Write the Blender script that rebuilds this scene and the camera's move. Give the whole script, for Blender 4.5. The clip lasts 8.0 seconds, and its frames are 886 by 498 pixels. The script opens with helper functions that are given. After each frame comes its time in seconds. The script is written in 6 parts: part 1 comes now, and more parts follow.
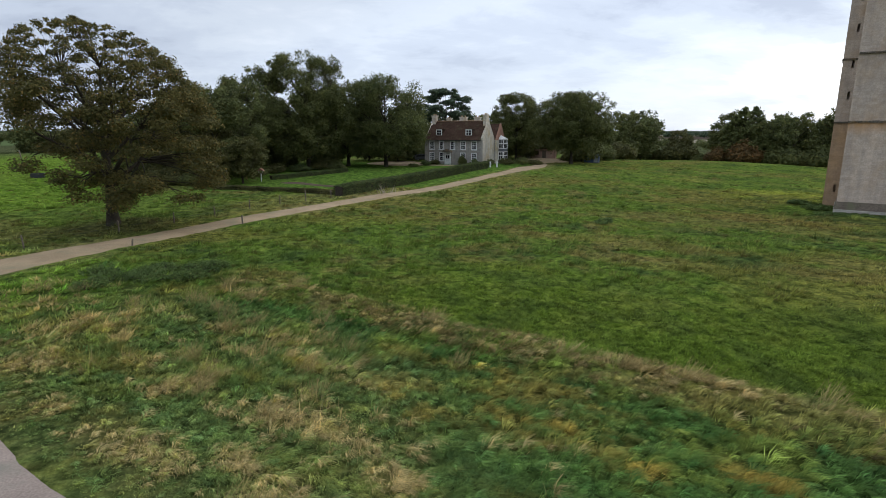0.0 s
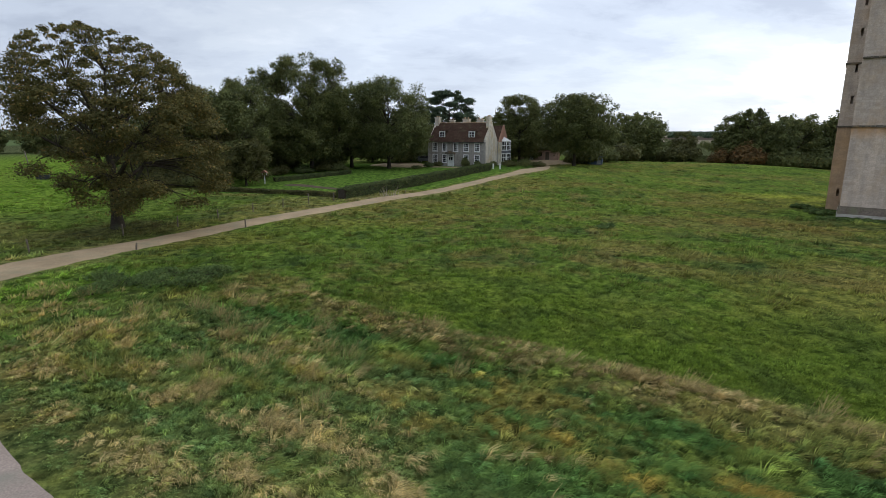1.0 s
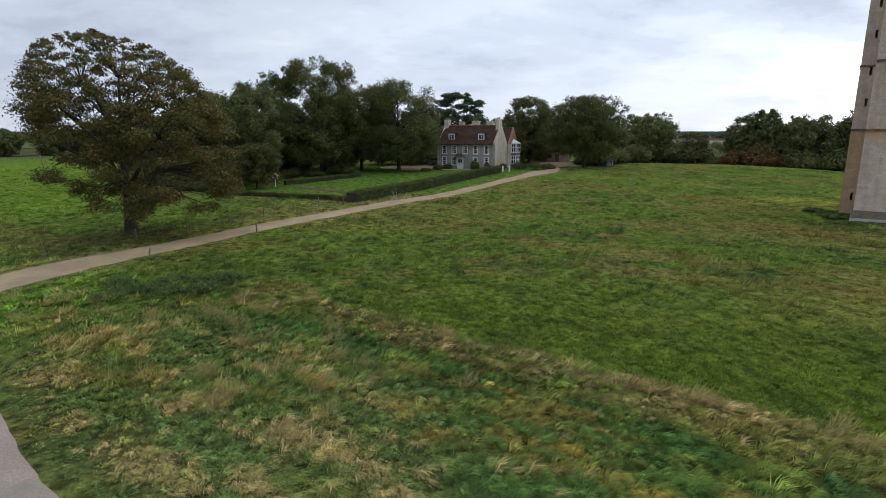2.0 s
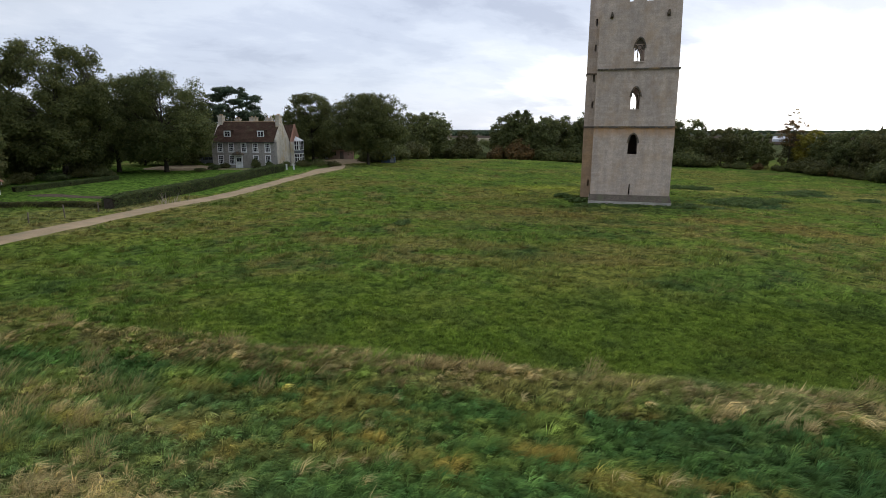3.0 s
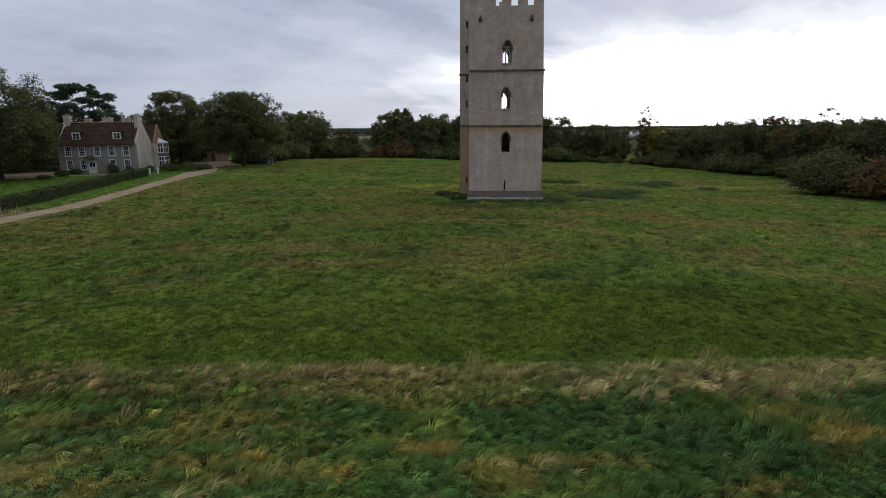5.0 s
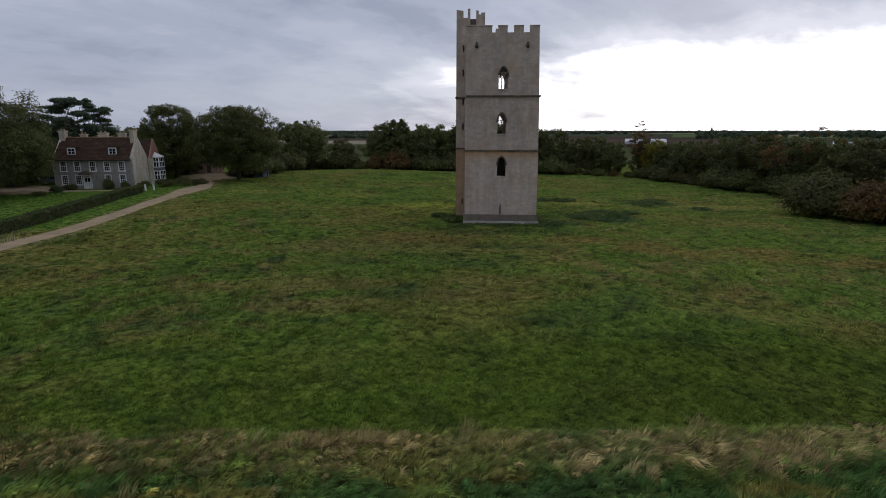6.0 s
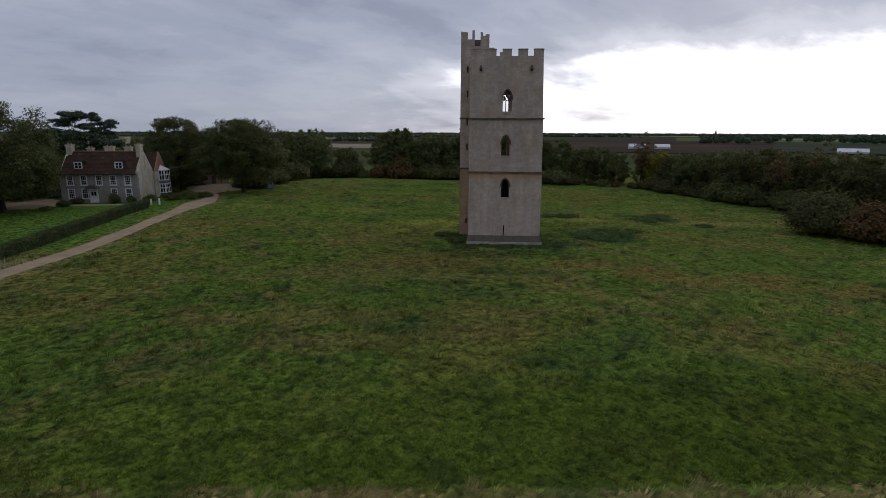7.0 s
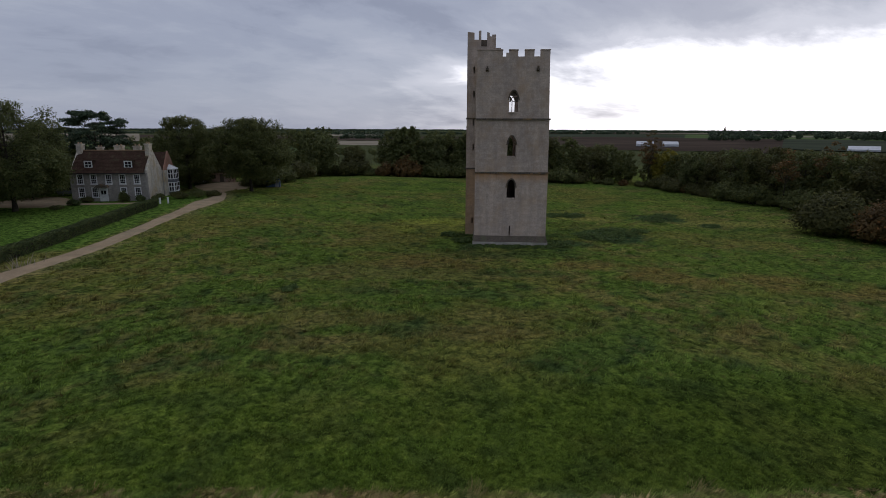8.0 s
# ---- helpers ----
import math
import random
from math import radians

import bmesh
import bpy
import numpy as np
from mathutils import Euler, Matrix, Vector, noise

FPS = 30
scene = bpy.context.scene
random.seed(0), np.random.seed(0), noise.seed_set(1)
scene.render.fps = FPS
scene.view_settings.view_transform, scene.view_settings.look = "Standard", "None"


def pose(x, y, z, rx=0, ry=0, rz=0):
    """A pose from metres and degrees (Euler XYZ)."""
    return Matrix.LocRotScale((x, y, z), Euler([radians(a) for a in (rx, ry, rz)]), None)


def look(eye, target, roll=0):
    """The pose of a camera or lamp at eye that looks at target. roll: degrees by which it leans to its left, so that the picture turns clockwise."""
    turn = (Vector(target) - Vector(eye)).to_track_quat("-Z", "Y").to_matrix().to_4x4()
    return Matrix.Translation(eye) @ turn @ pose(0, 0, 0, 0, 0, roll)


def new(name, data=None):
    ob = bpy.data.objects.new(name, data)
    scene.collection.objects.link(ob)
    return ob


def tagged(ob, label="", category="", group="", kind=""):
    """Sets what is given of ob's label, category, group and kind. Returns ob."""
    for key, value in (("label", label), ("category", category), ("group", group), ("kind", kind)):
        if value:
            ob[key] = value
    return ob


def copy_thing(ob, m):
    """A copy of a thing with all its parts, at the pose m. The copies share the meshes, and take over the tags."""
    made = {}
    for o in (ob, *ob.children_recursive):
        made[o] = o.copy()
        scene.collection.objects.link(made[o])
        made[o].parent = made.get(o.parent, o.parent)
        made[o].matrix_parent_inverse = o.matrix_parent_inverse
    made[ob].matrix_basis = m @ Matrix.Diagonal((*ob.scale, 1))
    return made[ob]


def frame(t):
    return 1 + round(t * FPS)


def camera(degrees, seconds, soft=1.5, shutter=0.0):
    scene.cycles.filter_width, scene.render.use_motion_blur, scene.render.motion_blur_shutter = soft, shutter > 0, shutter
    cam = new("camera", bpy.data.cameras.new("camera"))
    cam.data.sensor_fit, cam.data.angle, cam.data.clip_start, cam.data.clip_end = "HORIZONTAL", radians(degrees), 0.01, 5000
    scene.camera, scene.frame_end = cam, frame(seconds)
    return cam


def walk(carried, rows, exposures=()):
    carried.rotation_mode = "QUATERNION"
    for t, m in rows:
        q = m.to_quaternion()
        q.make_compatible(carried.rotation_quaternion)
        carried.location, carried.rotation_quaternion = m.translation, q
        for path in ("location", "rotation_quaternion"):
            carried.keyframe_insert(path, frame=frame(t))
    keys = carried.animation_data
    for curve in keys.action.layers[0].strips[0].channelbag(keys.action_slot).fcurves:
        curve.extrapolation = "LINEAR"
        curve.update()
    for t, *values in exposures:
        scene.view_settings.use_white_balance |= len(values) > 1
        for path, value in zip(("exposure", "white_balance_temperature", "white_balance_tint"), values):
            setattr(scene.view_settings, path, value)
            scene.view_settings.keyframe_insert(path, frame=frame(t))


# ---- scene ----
cam = camera(78.1, 8.0, 0.75)
PATH = [
    (0, (-0.254, -0.2, 7.984), (-0.168, 1.753, 7.561), -0.0),
    (0.5, (-0.191, -0.267, 8.208), (-0.115, 1.686, 7.785), -0.1),
    (1, (-0.148, -0.277, 8.364), (-0.074, 1.676, 7.941), 0.1),
    (2.3, (-0.146, -0.322, 8.801), (-0.111, 1.633, 8.38), -0.1),
    (2.5, (-0.145, -0.256, 8.755), (0.043, 1.69, 8.33), 0.2),
    (2.6, (-0.133, -0.285, 8.722), (0.194, 1.642, 8.299), -0.0),
    (2.7, (-0.12, -0.313, 8.684), (0.355, 1.583, 8.261), 0.0),
    (2.8, (-0.098, -0.297, 8.641), (0.516, 1.558, 8.217), -0.1),
    (3, (-0.027, -0.247, 8.521), (0.742, 1.55, 8.094), 0.1),
    (3.5, (0.071, -0.262, 8.425), (0.911, 1.503, 8.0), -0.1),
    (3.7, (0.096, -0.296, 8.395), (1.127, 1.363, 7.968), -0.2),
    (4, (0.18, -0.348, 8.366), (1.31, 1.245, 7.936), -0.3),
    (4.2, (0.189, -0.441, 8.395), (1.313, 1.155, 7.961), -0.4),
    (5.3, (0.351, -0.547, 9.166), (1.474, 1.05, 8.731), -0.4),
    (5.5, (0.379, -0.409, 9.635), (1.511, 1.183, 9.205), -0.3),
    (6, (0.459, -0.316, 11.364), (1.597, 1.273, 10.938), -0.0),
    (6.5, (0.481, -0.237, 13.007), (1.62, 1.352, 12.584), 0.2),
    (7, (0.473, -0.127, 13.837), (1.603, 1.469, 13.416), 0.2),
    (7.5, (0.487, -0.191, 14.169), (1.604, 1.412, 13.74), 0.2),
    (8, (0.458, -0.339, 14.292), (1.566, 1.269, 13.86), 0.2),
]
EXPOSURES = [(0, 0.28, 6300, 8), (2.5, 0.22, 6350, 9), (3.5, 0.03, 6350, 11), (4.2, -0.18, 6300, 12), (5.5, -0.50, 6200, 13), (6.5, -0.76, 6150, 15), (8, -0.87, 6100, 15)]
walk(cam, [(t, look(eye, target, roll)) for t, eye, target, roll in PATH], EXPOSURES)

# ---- world and light: a bright overcast sky, the sun behind thin cloud ahead and to the right ----
SUN_AZ, SUN_EL = 62.0, 27.0          # degrees clockwise from +y, and above the horizon
world = bpy.data.worlds.new("overcast_sky")
scene.world = world
world.use_nodes = True
wn, wl = world.node_tree.nodes, world.node_tree.links
wn.clear()


def wnode(kind, **values):
    n = wn.new(kind)
    for key, value in values.items():
        n.inputs[key].default_value = value
    return n


def wmath(op, a, b=0.0, clamp=False):
    n = wn.new("ShaderNodeMath")
    n.operation, n.use_clamp = op, clamp
    for slot, v in ((0, a), (1, b)):
        if isinstance(v, (int, float)):
            n.inputs[slot].default_value = v
        else:
            wl.new(v, n.inputs[slot])
    return n.outputs[0]


def wramp(fac, stops):
    n = wn.new("ShaderNodeValToRGB")
    n.color_ramp.interpolation = "EASE"
    while len(n.color_ramp.elements) < len(stops):
        n.color_ramp.elements.new(0.5)
    for e, (at, col) in zip(n.color_ramp.elements, stops):
        e.position, e.color = at, (*col, 1)
    wl.new(fac, n.inputs[0])
    return n.outputs[0]


def wmix(fac, a, b, blend="MIX"):
    n = wn.new("ShaderNodeMix")
    n.data_type, n.blend_type = "RGBA", blend
    for slot, v in ((0, fac), (6, a), (7, b)):
        if isinstance(v, (int, float)):
            n.inputs[slot].default_value = v
        elif isinstance(v, tuple):
            n.inputs[slot].default_value = (*v, 1)
        else:
            wl.new(v, n.inputs[slot])
    return n.outputs[2]


sky = wn.new("ShaderNodeTexSky")
sky.sky_type, sky.sun_disc = "NISHITA", False
sky.sun_elevation, sky.sun_rotation = radians(SUN_EL), radians(SUN_AZ)
sky_blue = wmix(1.0, sky.outputs[0], (0.1, 0.1, 0.1), "MULTIPLY")
coord = wn.new("ShaderNodeTexCoord")
sep = wn.new("ShaderNodeSeparateXYZ")
wl.new(coord.outputs["Generated"], sep.inputs[0])
dx, dy, dz = sep.outputs
up = wmath("MAXIMUM", dz, 0.0)
lift = wmath("ADD", up, 0.24)
flat = wn.new("ShaderNodeCombineXYZ")
wl.new(wmath("DIVIDE", dx, lift), flat.inputs[0])
wl.new(wmath("DIVIDE", dy, lift), flat.inputs[1])


def cloud(scale, detail, rough, offset):
    m = wn.new("ShaderNodeMapping")
    m.inputs["Location"].default_value = offset
    m.inputs["Rotation"].default_value = (0, 0, radians(-35))
    m.inputs["Scale"].default_value = (scale * 0.75, scale * 1.05, 1)
    wl.new(flat.outputs[0], m.inputs[0])
    n = wn.new("ShaderNodeTexNoise")
    n.inputs["Scale"].default_value, n.inputs["Detail"].default_value = 1.0, detail
    n.inputs["Roughness"].default_value = rough
    n.inputs["Distortion"].default_value = 0.25
    wl.new(m.outputs[0], n.inputs["Vector"])
    return n.outputs["Fac"]


big, small = cloud(0.9, 5.0, 0.5, (3.1, 1.7, 0)), cloud(3.1, 9.0, 0.62, (7.3, 2.2, 0))
mass = wmath("ADD", wmath("MULTIPLY", big, 0.62), wmath("MULTIPLY", small, 0.38))
s = Vector((math.sin(radians(SUN_AZ)) * math.cos(radians(SUN_EL)), math.cos(radians(SUN_AZ)) * math.cos(radians(SUN_EL)), math.sin(radians(SUN_EL))))
g = Vector((math.sin(radians(SUN_AZ)), math.cos(radians(SUN_AZ)), 0.0))   # the brightest cloud lies low, below the sun
toward = wmath("ADD", wmath("ADD", wmath("MULTIPLY", dx, g.x), wmath("MULTIPLY", dy, g.y)), wmath("MULTIPLY", wmath("MAXIMUM", wmath("SUBTRACT", dz, 0.105), 0.0), -2.0))
grey = wramp(mass, [(0.38, (0.76, 0.80, 0.89)), (0.455, (0.68, 0.73, 0.83)), (0.53, (0.59, 0.64, 0.755)), (0.61, (0.48, 0.525, 0.64))])
glow = wramp(wmath("ADD", toward, wmath("MULTIPLY", wmath("SUBTRACT", 0.5, mass), 0.34)), [(0.70, (0.0, 0.0, 0.0)), (0.85, (0.04, 0.04, 0.04)), (0.915, (0.22, 0.22, 0.22)), (0.975, (1.0, 1.0, 1.0))])
grey = wmix(1.0, grey, wramp(toward, [(0.0, (0.88, 0.88, 0.88)), (0.40, (1.06, 1.06, 1.06)), (0.75, (1.06, 1.06, 1.06))]), "MULTIPLY")
grey = wmix(1.0, grey, wramp(dz, [(0.26, (1.0, 1.0, 1.0)), (0.85, (1.65, 1.65, 1.65))]), "MULTIPLY")   # overcast is brightest overhead
lit = wmix(glow, grey, (2.6, 2.55, 2.5))
haze = wramp(dz, [(0.0, (1, 1, 1)), (0.05, (0.75, 0.75, 0.75)), (0.17, (0, 0, 0))])
pale = wmix(glow, (0.60, 0.655, 0.77), (2.4, 2.35, 2.3))
lit = wmix(wmath("MULTIPLY", haze, 0.45), lit, pale)
lit = wmix(0.9, sky_blue, lit)
back = wnode("ShaderNodeBackground", Strength=1.0)
wl.new(lit, back.inputs[0])
wl.new(back.outputs[0], wn.new("ShaderNodeOutputWorld").inputs[0])

sun = new("sun", bpy.data.lights.new("sun", "SUN"))
sun.data.energy, sun.data.angle, sun.data.color = 0.9, radians(35), (1.0, 0.94, 0.85)
sun.matrix_world = look(s * 100, (0, 0, 0))


# ---- materials ----
def nodes_of(name):
    m = bpy.data.materials.new(name)
    m.use_nodes = True
    return m, m.node_tree.nodes, m.node_tree.links, m.node_tree.nodes["Principled BSDF"]


def noise_tex(n, l, vec, scale, detail=4.0, rough=0.55):
    t = n.new("ShaderNodeTexNoise")
    t.inputs["Scale"].default_value, t.inputs["Detail"].default_value, t.inputs["Roughness"].default_value = scale, detail, rough
    l.new(vec, t.inputs["Vector"])
    return t.outputs["Fac"]


def ramp(n, l, fac, stops):
    r = n.new("ShaderNodeValToRGB")
    while len(r.color_ramp.elements) < len(stops):
        r.color_ramp.elements.new(0.5)
    for e, (at, col) in zip(r.color_ramp.elements, stops):
        e.position, e.color = at, (*col, 1)
    l.new(fac, r.inputs[0])
    return r.outputs[0]


def mixc(n, l, fac, a, b, blend="MIX"):
    x = n.new("ShaderNodeMix")
    x.data_type, x.blend_type = "RGBA", blend
    for slot, v in ((0, fac), (6, a), (7, b)):
        if isinstance(v, (int, float)):
            x.inputs[slot].default_value = v
        elif isinstance(v, tuple):
            x.inputs[slot].default_value = (*v, 1)
        else:
            l.new(v, x.inputs[slot])
    return x.outputs[2]


def bumped(n, l, bsdf, height, strength, distance):
    b = n.new("ShaderNodeBump")
    b.inputs["Strength"].default_value, b.inputs["Distance"].default_value = strength, distance
    l.new(height, b.inputs["Height"])
    l.new(b.outputs[0], bsdf.inputs["Normal"])


def surface(name, light, dark, coarse=0.6, fine=9.0, rough=0.85, stain=None, stain_scale=0.25, bump=0.25, metal=0.0):
    """A plain painted or natural surface: grain, blotches and an optional stain, in metres."""
    m, n, l, b = nodes_of(name)
    co = n.new("ShaderNodeTexCoord").outputs["Object"]
    f = noise_tex(n, l, co, fine, 5)
    c = ramp(n, l, f, [(0.3, dark), (0.7, light)])
    g = noise_tex(n, l, co, coarse, 3)
    c = mixc(n, l, 1.0, c, ramp(n, l, g, [(0.3, (0.78, 0.78, 0.78)), (0.7, (1.12, 1.12, 1.12))]), "MULTIPLY")
    if stain:
        k = noise_tex(n, l, co, stain_scale, 6, 0.65)
        c = mixc(n, l, ramp(n, l, k, [(0.5, (0, 0, 0)), (0.68, (0.7, 0.7, 0.7))]), c, stain)
    l.new(c, b.inputs["Base Color"])
    b.inputs["Roughness"].default_value, b.inputs["Metallic"].default_value = rough, metal
    b.inputs["Specular IOR Level"].default_value = 0.0 if rough >= 0.95 else 0.15 if rough > 0.8 else 0.4
    bumped(n, l, b, f, bump, 0.02)
    return m


def ashlar(name, light, dark, course=0.31, long=0.62, weather=(0.30, 0.21, 0.11), lichen=0.5, band=None):
    """Coursed limestone: faint joints, block to block tone, rusty and grey weathering."""
    m, n, l, b = nodes_of(name)
    co = n.new("ShaderNodeTexCoord").outputs["Object"]
    sp = n.new("ShaderNodeSeparateXYZ")
    l.new(co, sp.inputs[0])
    add = n.new("ShaderNodeMath")
    add.operation = "ADD"
    l.new(sp.outputs[0], add.inputs[0]), l.new(sp.outputs[1], add.inputs[1])
    cb = n.new("ShaderNodeCombineXYZ")
    l.new(add.outputs[0], cb.inputs[0]), l.new(sp.outputs[2], cb.inputs[1])
    br = n.new("ShaderNodeTexBrick")
    br.inputs["Scale"].default_value, br.inputs["Mortar Size"].default_value = 1.0, 0.010
    br.inputs["Brick Width"].default_value, br.inputs["Row Height"].default_value = long, course
    br.inputs["Color1"].default_value, br.inputs["Color2"].default_value = (*light, 1), (*dark, 1)
    br.inputs["Mortar"].default_value = tuple(v * 0.93 for v in dark) + (1,)
    br.inputs["Mortar Smooth"].default_value = 0.3
    l.new(cb.outputs[0], br.inputs["Vector"])
    f = noise_tex(n, l, co, 7.0, 6, 0.6)
    c = mixc(n, l, 1.0, br.outputs["Color"], ramp(n, l, f, [(0.25, (0.8, 0.8, 0.8)), (0.75, (1.18, 1.18, 1.18))]), "MULTIPLY")
    g = noise_tex(n, l, co, 0.45, 6, 0.62)
    c = mixc(n, l, ramp(n, l, g, [(0.46, (0, 0, 0)), (0.66, (lichen, lichen, lichen))]), c, weather)
    k2 = noise_tex(n, l, co, 1.25, 5, 0.6)
    c = mixc(n, l, 1.0, c, ramp(n, l, k2, [(0.3, (0.87, 0.87, 0.89)), (0.7, (1.10, 1.09, 1.08))]), "MULTIPLY")
    if band:                     # rust washed down from the string course
        mr = n.new("ShaderNodeMapRange")
        mr.inputs["From Min"].default_value, mr.inputs["From Max"].default_value = band
        mr.inputs["To Max"].default_value = 0.8
        l.new(sp.outputs[2], mr.inputs["Value"])
        mu = n.new("ShaderNodeMath")
        mu.operation = "MULTIPLY"
        l.new(mr.outputs[0], mu.inputs[0]), l.new(ramp(n, l, k2, [(0.25, (0.45, 0.45, 0.45)), (0.6, (1.0, 1.0, 1.0))]), mu.inputs[1])
        c = mixc(n, l, mu.outputs[0], c, (0.43, 0.22, 0.07))
    st = n.new("ShaderNodeMapping")
    st.inputs["Scale"].default_value = (1.1, 1.1, 0.13)
    l.new(co, st.inputs[0])
    k = noise_tex(n, l, st.outputs[0], 1.0, 5, 0.6)
    c = mixc(n, l, 1.0, c, ramp(n, l, k, [(0.32, (0.82, 0.83, 0.85)), (0.62, (1.06, 1.05, 1.04))]), "MULTIPLY")
    l.new(c, b.inputs["Base Color"])
    b.inputs["Roughness"].default_value = 0.92
    b.inputs["Specular IOR Level"].default_value = 0.04
    ad = n.new("ShaderNodeMath")
    ad.operation = "MULTIPLY_ADD"
    ad.inputs[1].default_value = -0.6
    l.new(br.outputs["Fac"], ad.inputs[0]), l.new(f, ad.inputs[2])
    bumped(n, l, b, ad.outputs[0], 0.18, 0.02)
    return m


def foliage(name, a, b_col, c_col, clump=0.5, through_light=0.35):
    """Leaves: each takes its own tone, and whole clumps vary too."""
    m, n, l, b = nodes_of(name)
    geo = n.new("ShaderNodeNewGeometry")
    c = ramp(n, l, geo.outputs["Random Per Island"], [(0.0, a), (0.55, b_col), (0.9, b_col), (1.0, c_col)])
    co = n.new("ShaderNodeTexCoord").outputs["Object"]
    g = noise_tex(n, l, co, clump, 3)
    c = mixc(n, l, 1.0, c, ramp(n, l, g, [(0.3, (0.62, 0.66, 0.62)), (0.7, (1.35, 1.28, 1.1))]), "MULTIPLY")
    l.new(c, b.inputs["Base Color"])
    b.inputs["Roughness"].default_value = 0.7
    b.inputs["Specular IOR Level"].default_value = 0.15
    tr = n.new("ShaderNodeBsdfTranslucent")
    l.new(c, tr.inputs[0])
    mx = n.new("ShaderNodeMixShader")
    mx.inputs[0].default_value = through_light
    l.new(b.outputs[0], mx.inputs[1]), l.new(tr.outputs[0], mx.inputs[2])
    l.new(mx.outputs[0], n["Material Output"].inputs[0])
    return m


def tinted(name, fine, bump, blade=False, rough=0.9):
    """Turf and grass: the colour is carried by the mesh; grain and shaded tussock gaps are added here."""
    m, n, l, b = nodes_of(name)
    at = n.new("ShaderNodeAttribute")
    at.attribute_name = "col"
    c = at.outputs["Color"]
    if blade:
        r = n.new("ShaderNodeNewGeometry").outputs["Random Per Island"]
        c = mixc(n, l, 1.0, c, ramp(n, l, r, [(0.0, (0.62, 0.66, 0.62)), (0.6, (1.0, 1.0, 0.95)), (0.95, (1.28, 1.25, 1.2)), (1.0, (1.5, 1.45, 1.4))]), "MULTIPLY")
        tr = n.new("ShaderNodeBsdfTranslucent")
        l.new(c, tr.inputs[0])
        mx = n.new("ShaderNodeMixShader")
        mx.inputs[0].default_value = 0.3
        l.new(b.outputs[0], mx.inputs[1]), l.new(tr.outputs[0], mx.inputs[2])
        l.new(mx.outputs[0], n["Material Output"].inputs[0])
    else:
        co = n.new("ShaderNodeTexCoord").outputs["Object"]
        f1, f2 = noise_tex(n, l, co, fine, 6, 0.7), noise_tex(n, l, co, fine * 0.16, 5, 0.6)
        c = mixc(n, l, 1.0, c, ramp(n, l, f1, [(0.30, (0.34, 0.38, 0.36)), (0.70, (1.65, 1.6, 1.5))]), "MULTIPLY")
        c = mixc(n, l, 1.0, c, ramp(n, l, f2, [(0.3, (0.7, 0.75, 0.75)), (0.7, (1.3, 1.25, 1.15))]), "MULTIPLY")
        # tussocks: the self-shadow in their hollows is painted as darker colour
        tus = noise_tex(n, l, co, fine * 0.36, 3, 0.5)
        c = mixc(n, l, 1.0, c, ramp(n, l, tus, [(0.38, (0.46, 0.50, 0.50)), (0.50, (1.0, 1.0, 1.0)), (0.64, (1.32, 1.26, 1.15))]), "MULTIPLY")
        both = n.new("ShaderNodeMath")
        both.operation = "MULTIPLY_ADD"
        both.inputs[1].default_value = 2.2
        l.new(tus, both.inputs[0]), l.new(f1, both.inputs[2])
        bumped(n, l, b, both.outputs[0], bump, 0.16)
    l.new(c, b.inputs["Base Color"])
    b.inputs["Roughness"].default_value = rough
    b.inputs["Specular IOR Level"].default_value = 0.04 if blade else 0.0
    return m


def plain(name, col, rough=0.6, metal=0.0):
    m, n, l, b = nodes_of(name)
    b.inputs["Base Color"].default_value = (*col, 1)
    b.inputs["Roughness"].default_value, b.inputs["Metallic"].default_value = rough, metal
    return m


TURF = tinted("turf", 5.0, 0.9)
BLADES = tinted("grass_blades", 5.0, 0.2, blade=True, rough=0.6)
STONE = ashlar("limestone_ashlar", (0.51, 0.425, 0.35), (0.445, 0.37, 0.305), weather=(0.39, 0.28, 0.18), lichen=0.65)
STONE_LOW = ashlar("limestone_below_the_string", (0.55, 0.455, 0.375), (0.47, 0.39, 0.32), weather=(0.42, 0.30, 0.19), lichen=0.5, band=(7.9, 9.0))
STONE_PALE = ashlar("pale_plinth_stone", (0.46, 0.43, 0.37), (0.36, 0.335, 0.29), 0.3, 0.8, (0.16, 0.17, 0.12))
STONE_WARM = ashlar("ochre_quoin_stone", (0.45, 0.315, 0.20), (0.38, 0.27, 0.175), 0.31, 0.5, (0.40, 0.26, 0.13), 0.5)
STONE_DARK = surface("weathered_and_shaded_stone", (0.17, 0.145, 0.115), (0.075, 0.066, 0.055), 1.5, 9, 0.95, (0.35, 0.22, 0.1), 0.8)
HOUSE_STONE = ashlar("house_rubble_stone", (0.37, 0.345, 0.31), (0.28, 0.26, 0.235), 0.16, 0.34, (0.22, 0.19, 0.15), 0.4)
# pale limestone, lightened further in place of the sun on the gable side
HOUSE_GABLE = ashlar("gable_limestone", (0.62, 0.57, 0.47), (0.50, 0.455, 0.37), 0.2, 0.42, (0.44, 0.30, 0.12), 0.5)
GRAVEL = surface("gravel_track", (0.39, 0.295, 0.19), (0.28, 0.21, 0.13), 0.35, 14, 0.95, (0.22, 0.20, 0.13), 0.5, 0.5)
PATH_GREY = surface("grey_gravel_path", (0.35, 0.28, 0.235), (0.23, 0.185, 0.155), 0.4, 18, 0.95, (0.2, 0.19, 0.15), 0.6, 0.5)
TILE = surface("brown_roof_tile", (0.088, 0.052, 0.037), (0.040, 0.026, 0.020), 0.8, 5, 0.95, (0.10, 0.085, 0.05), 0.9, 0.4)
WHITE = surface("white_paint", (0.80, 0.80, 0.78), (0.70, 0.70, 0.69), 1.2, 12, 0.5, None, 0.3, 0.05)
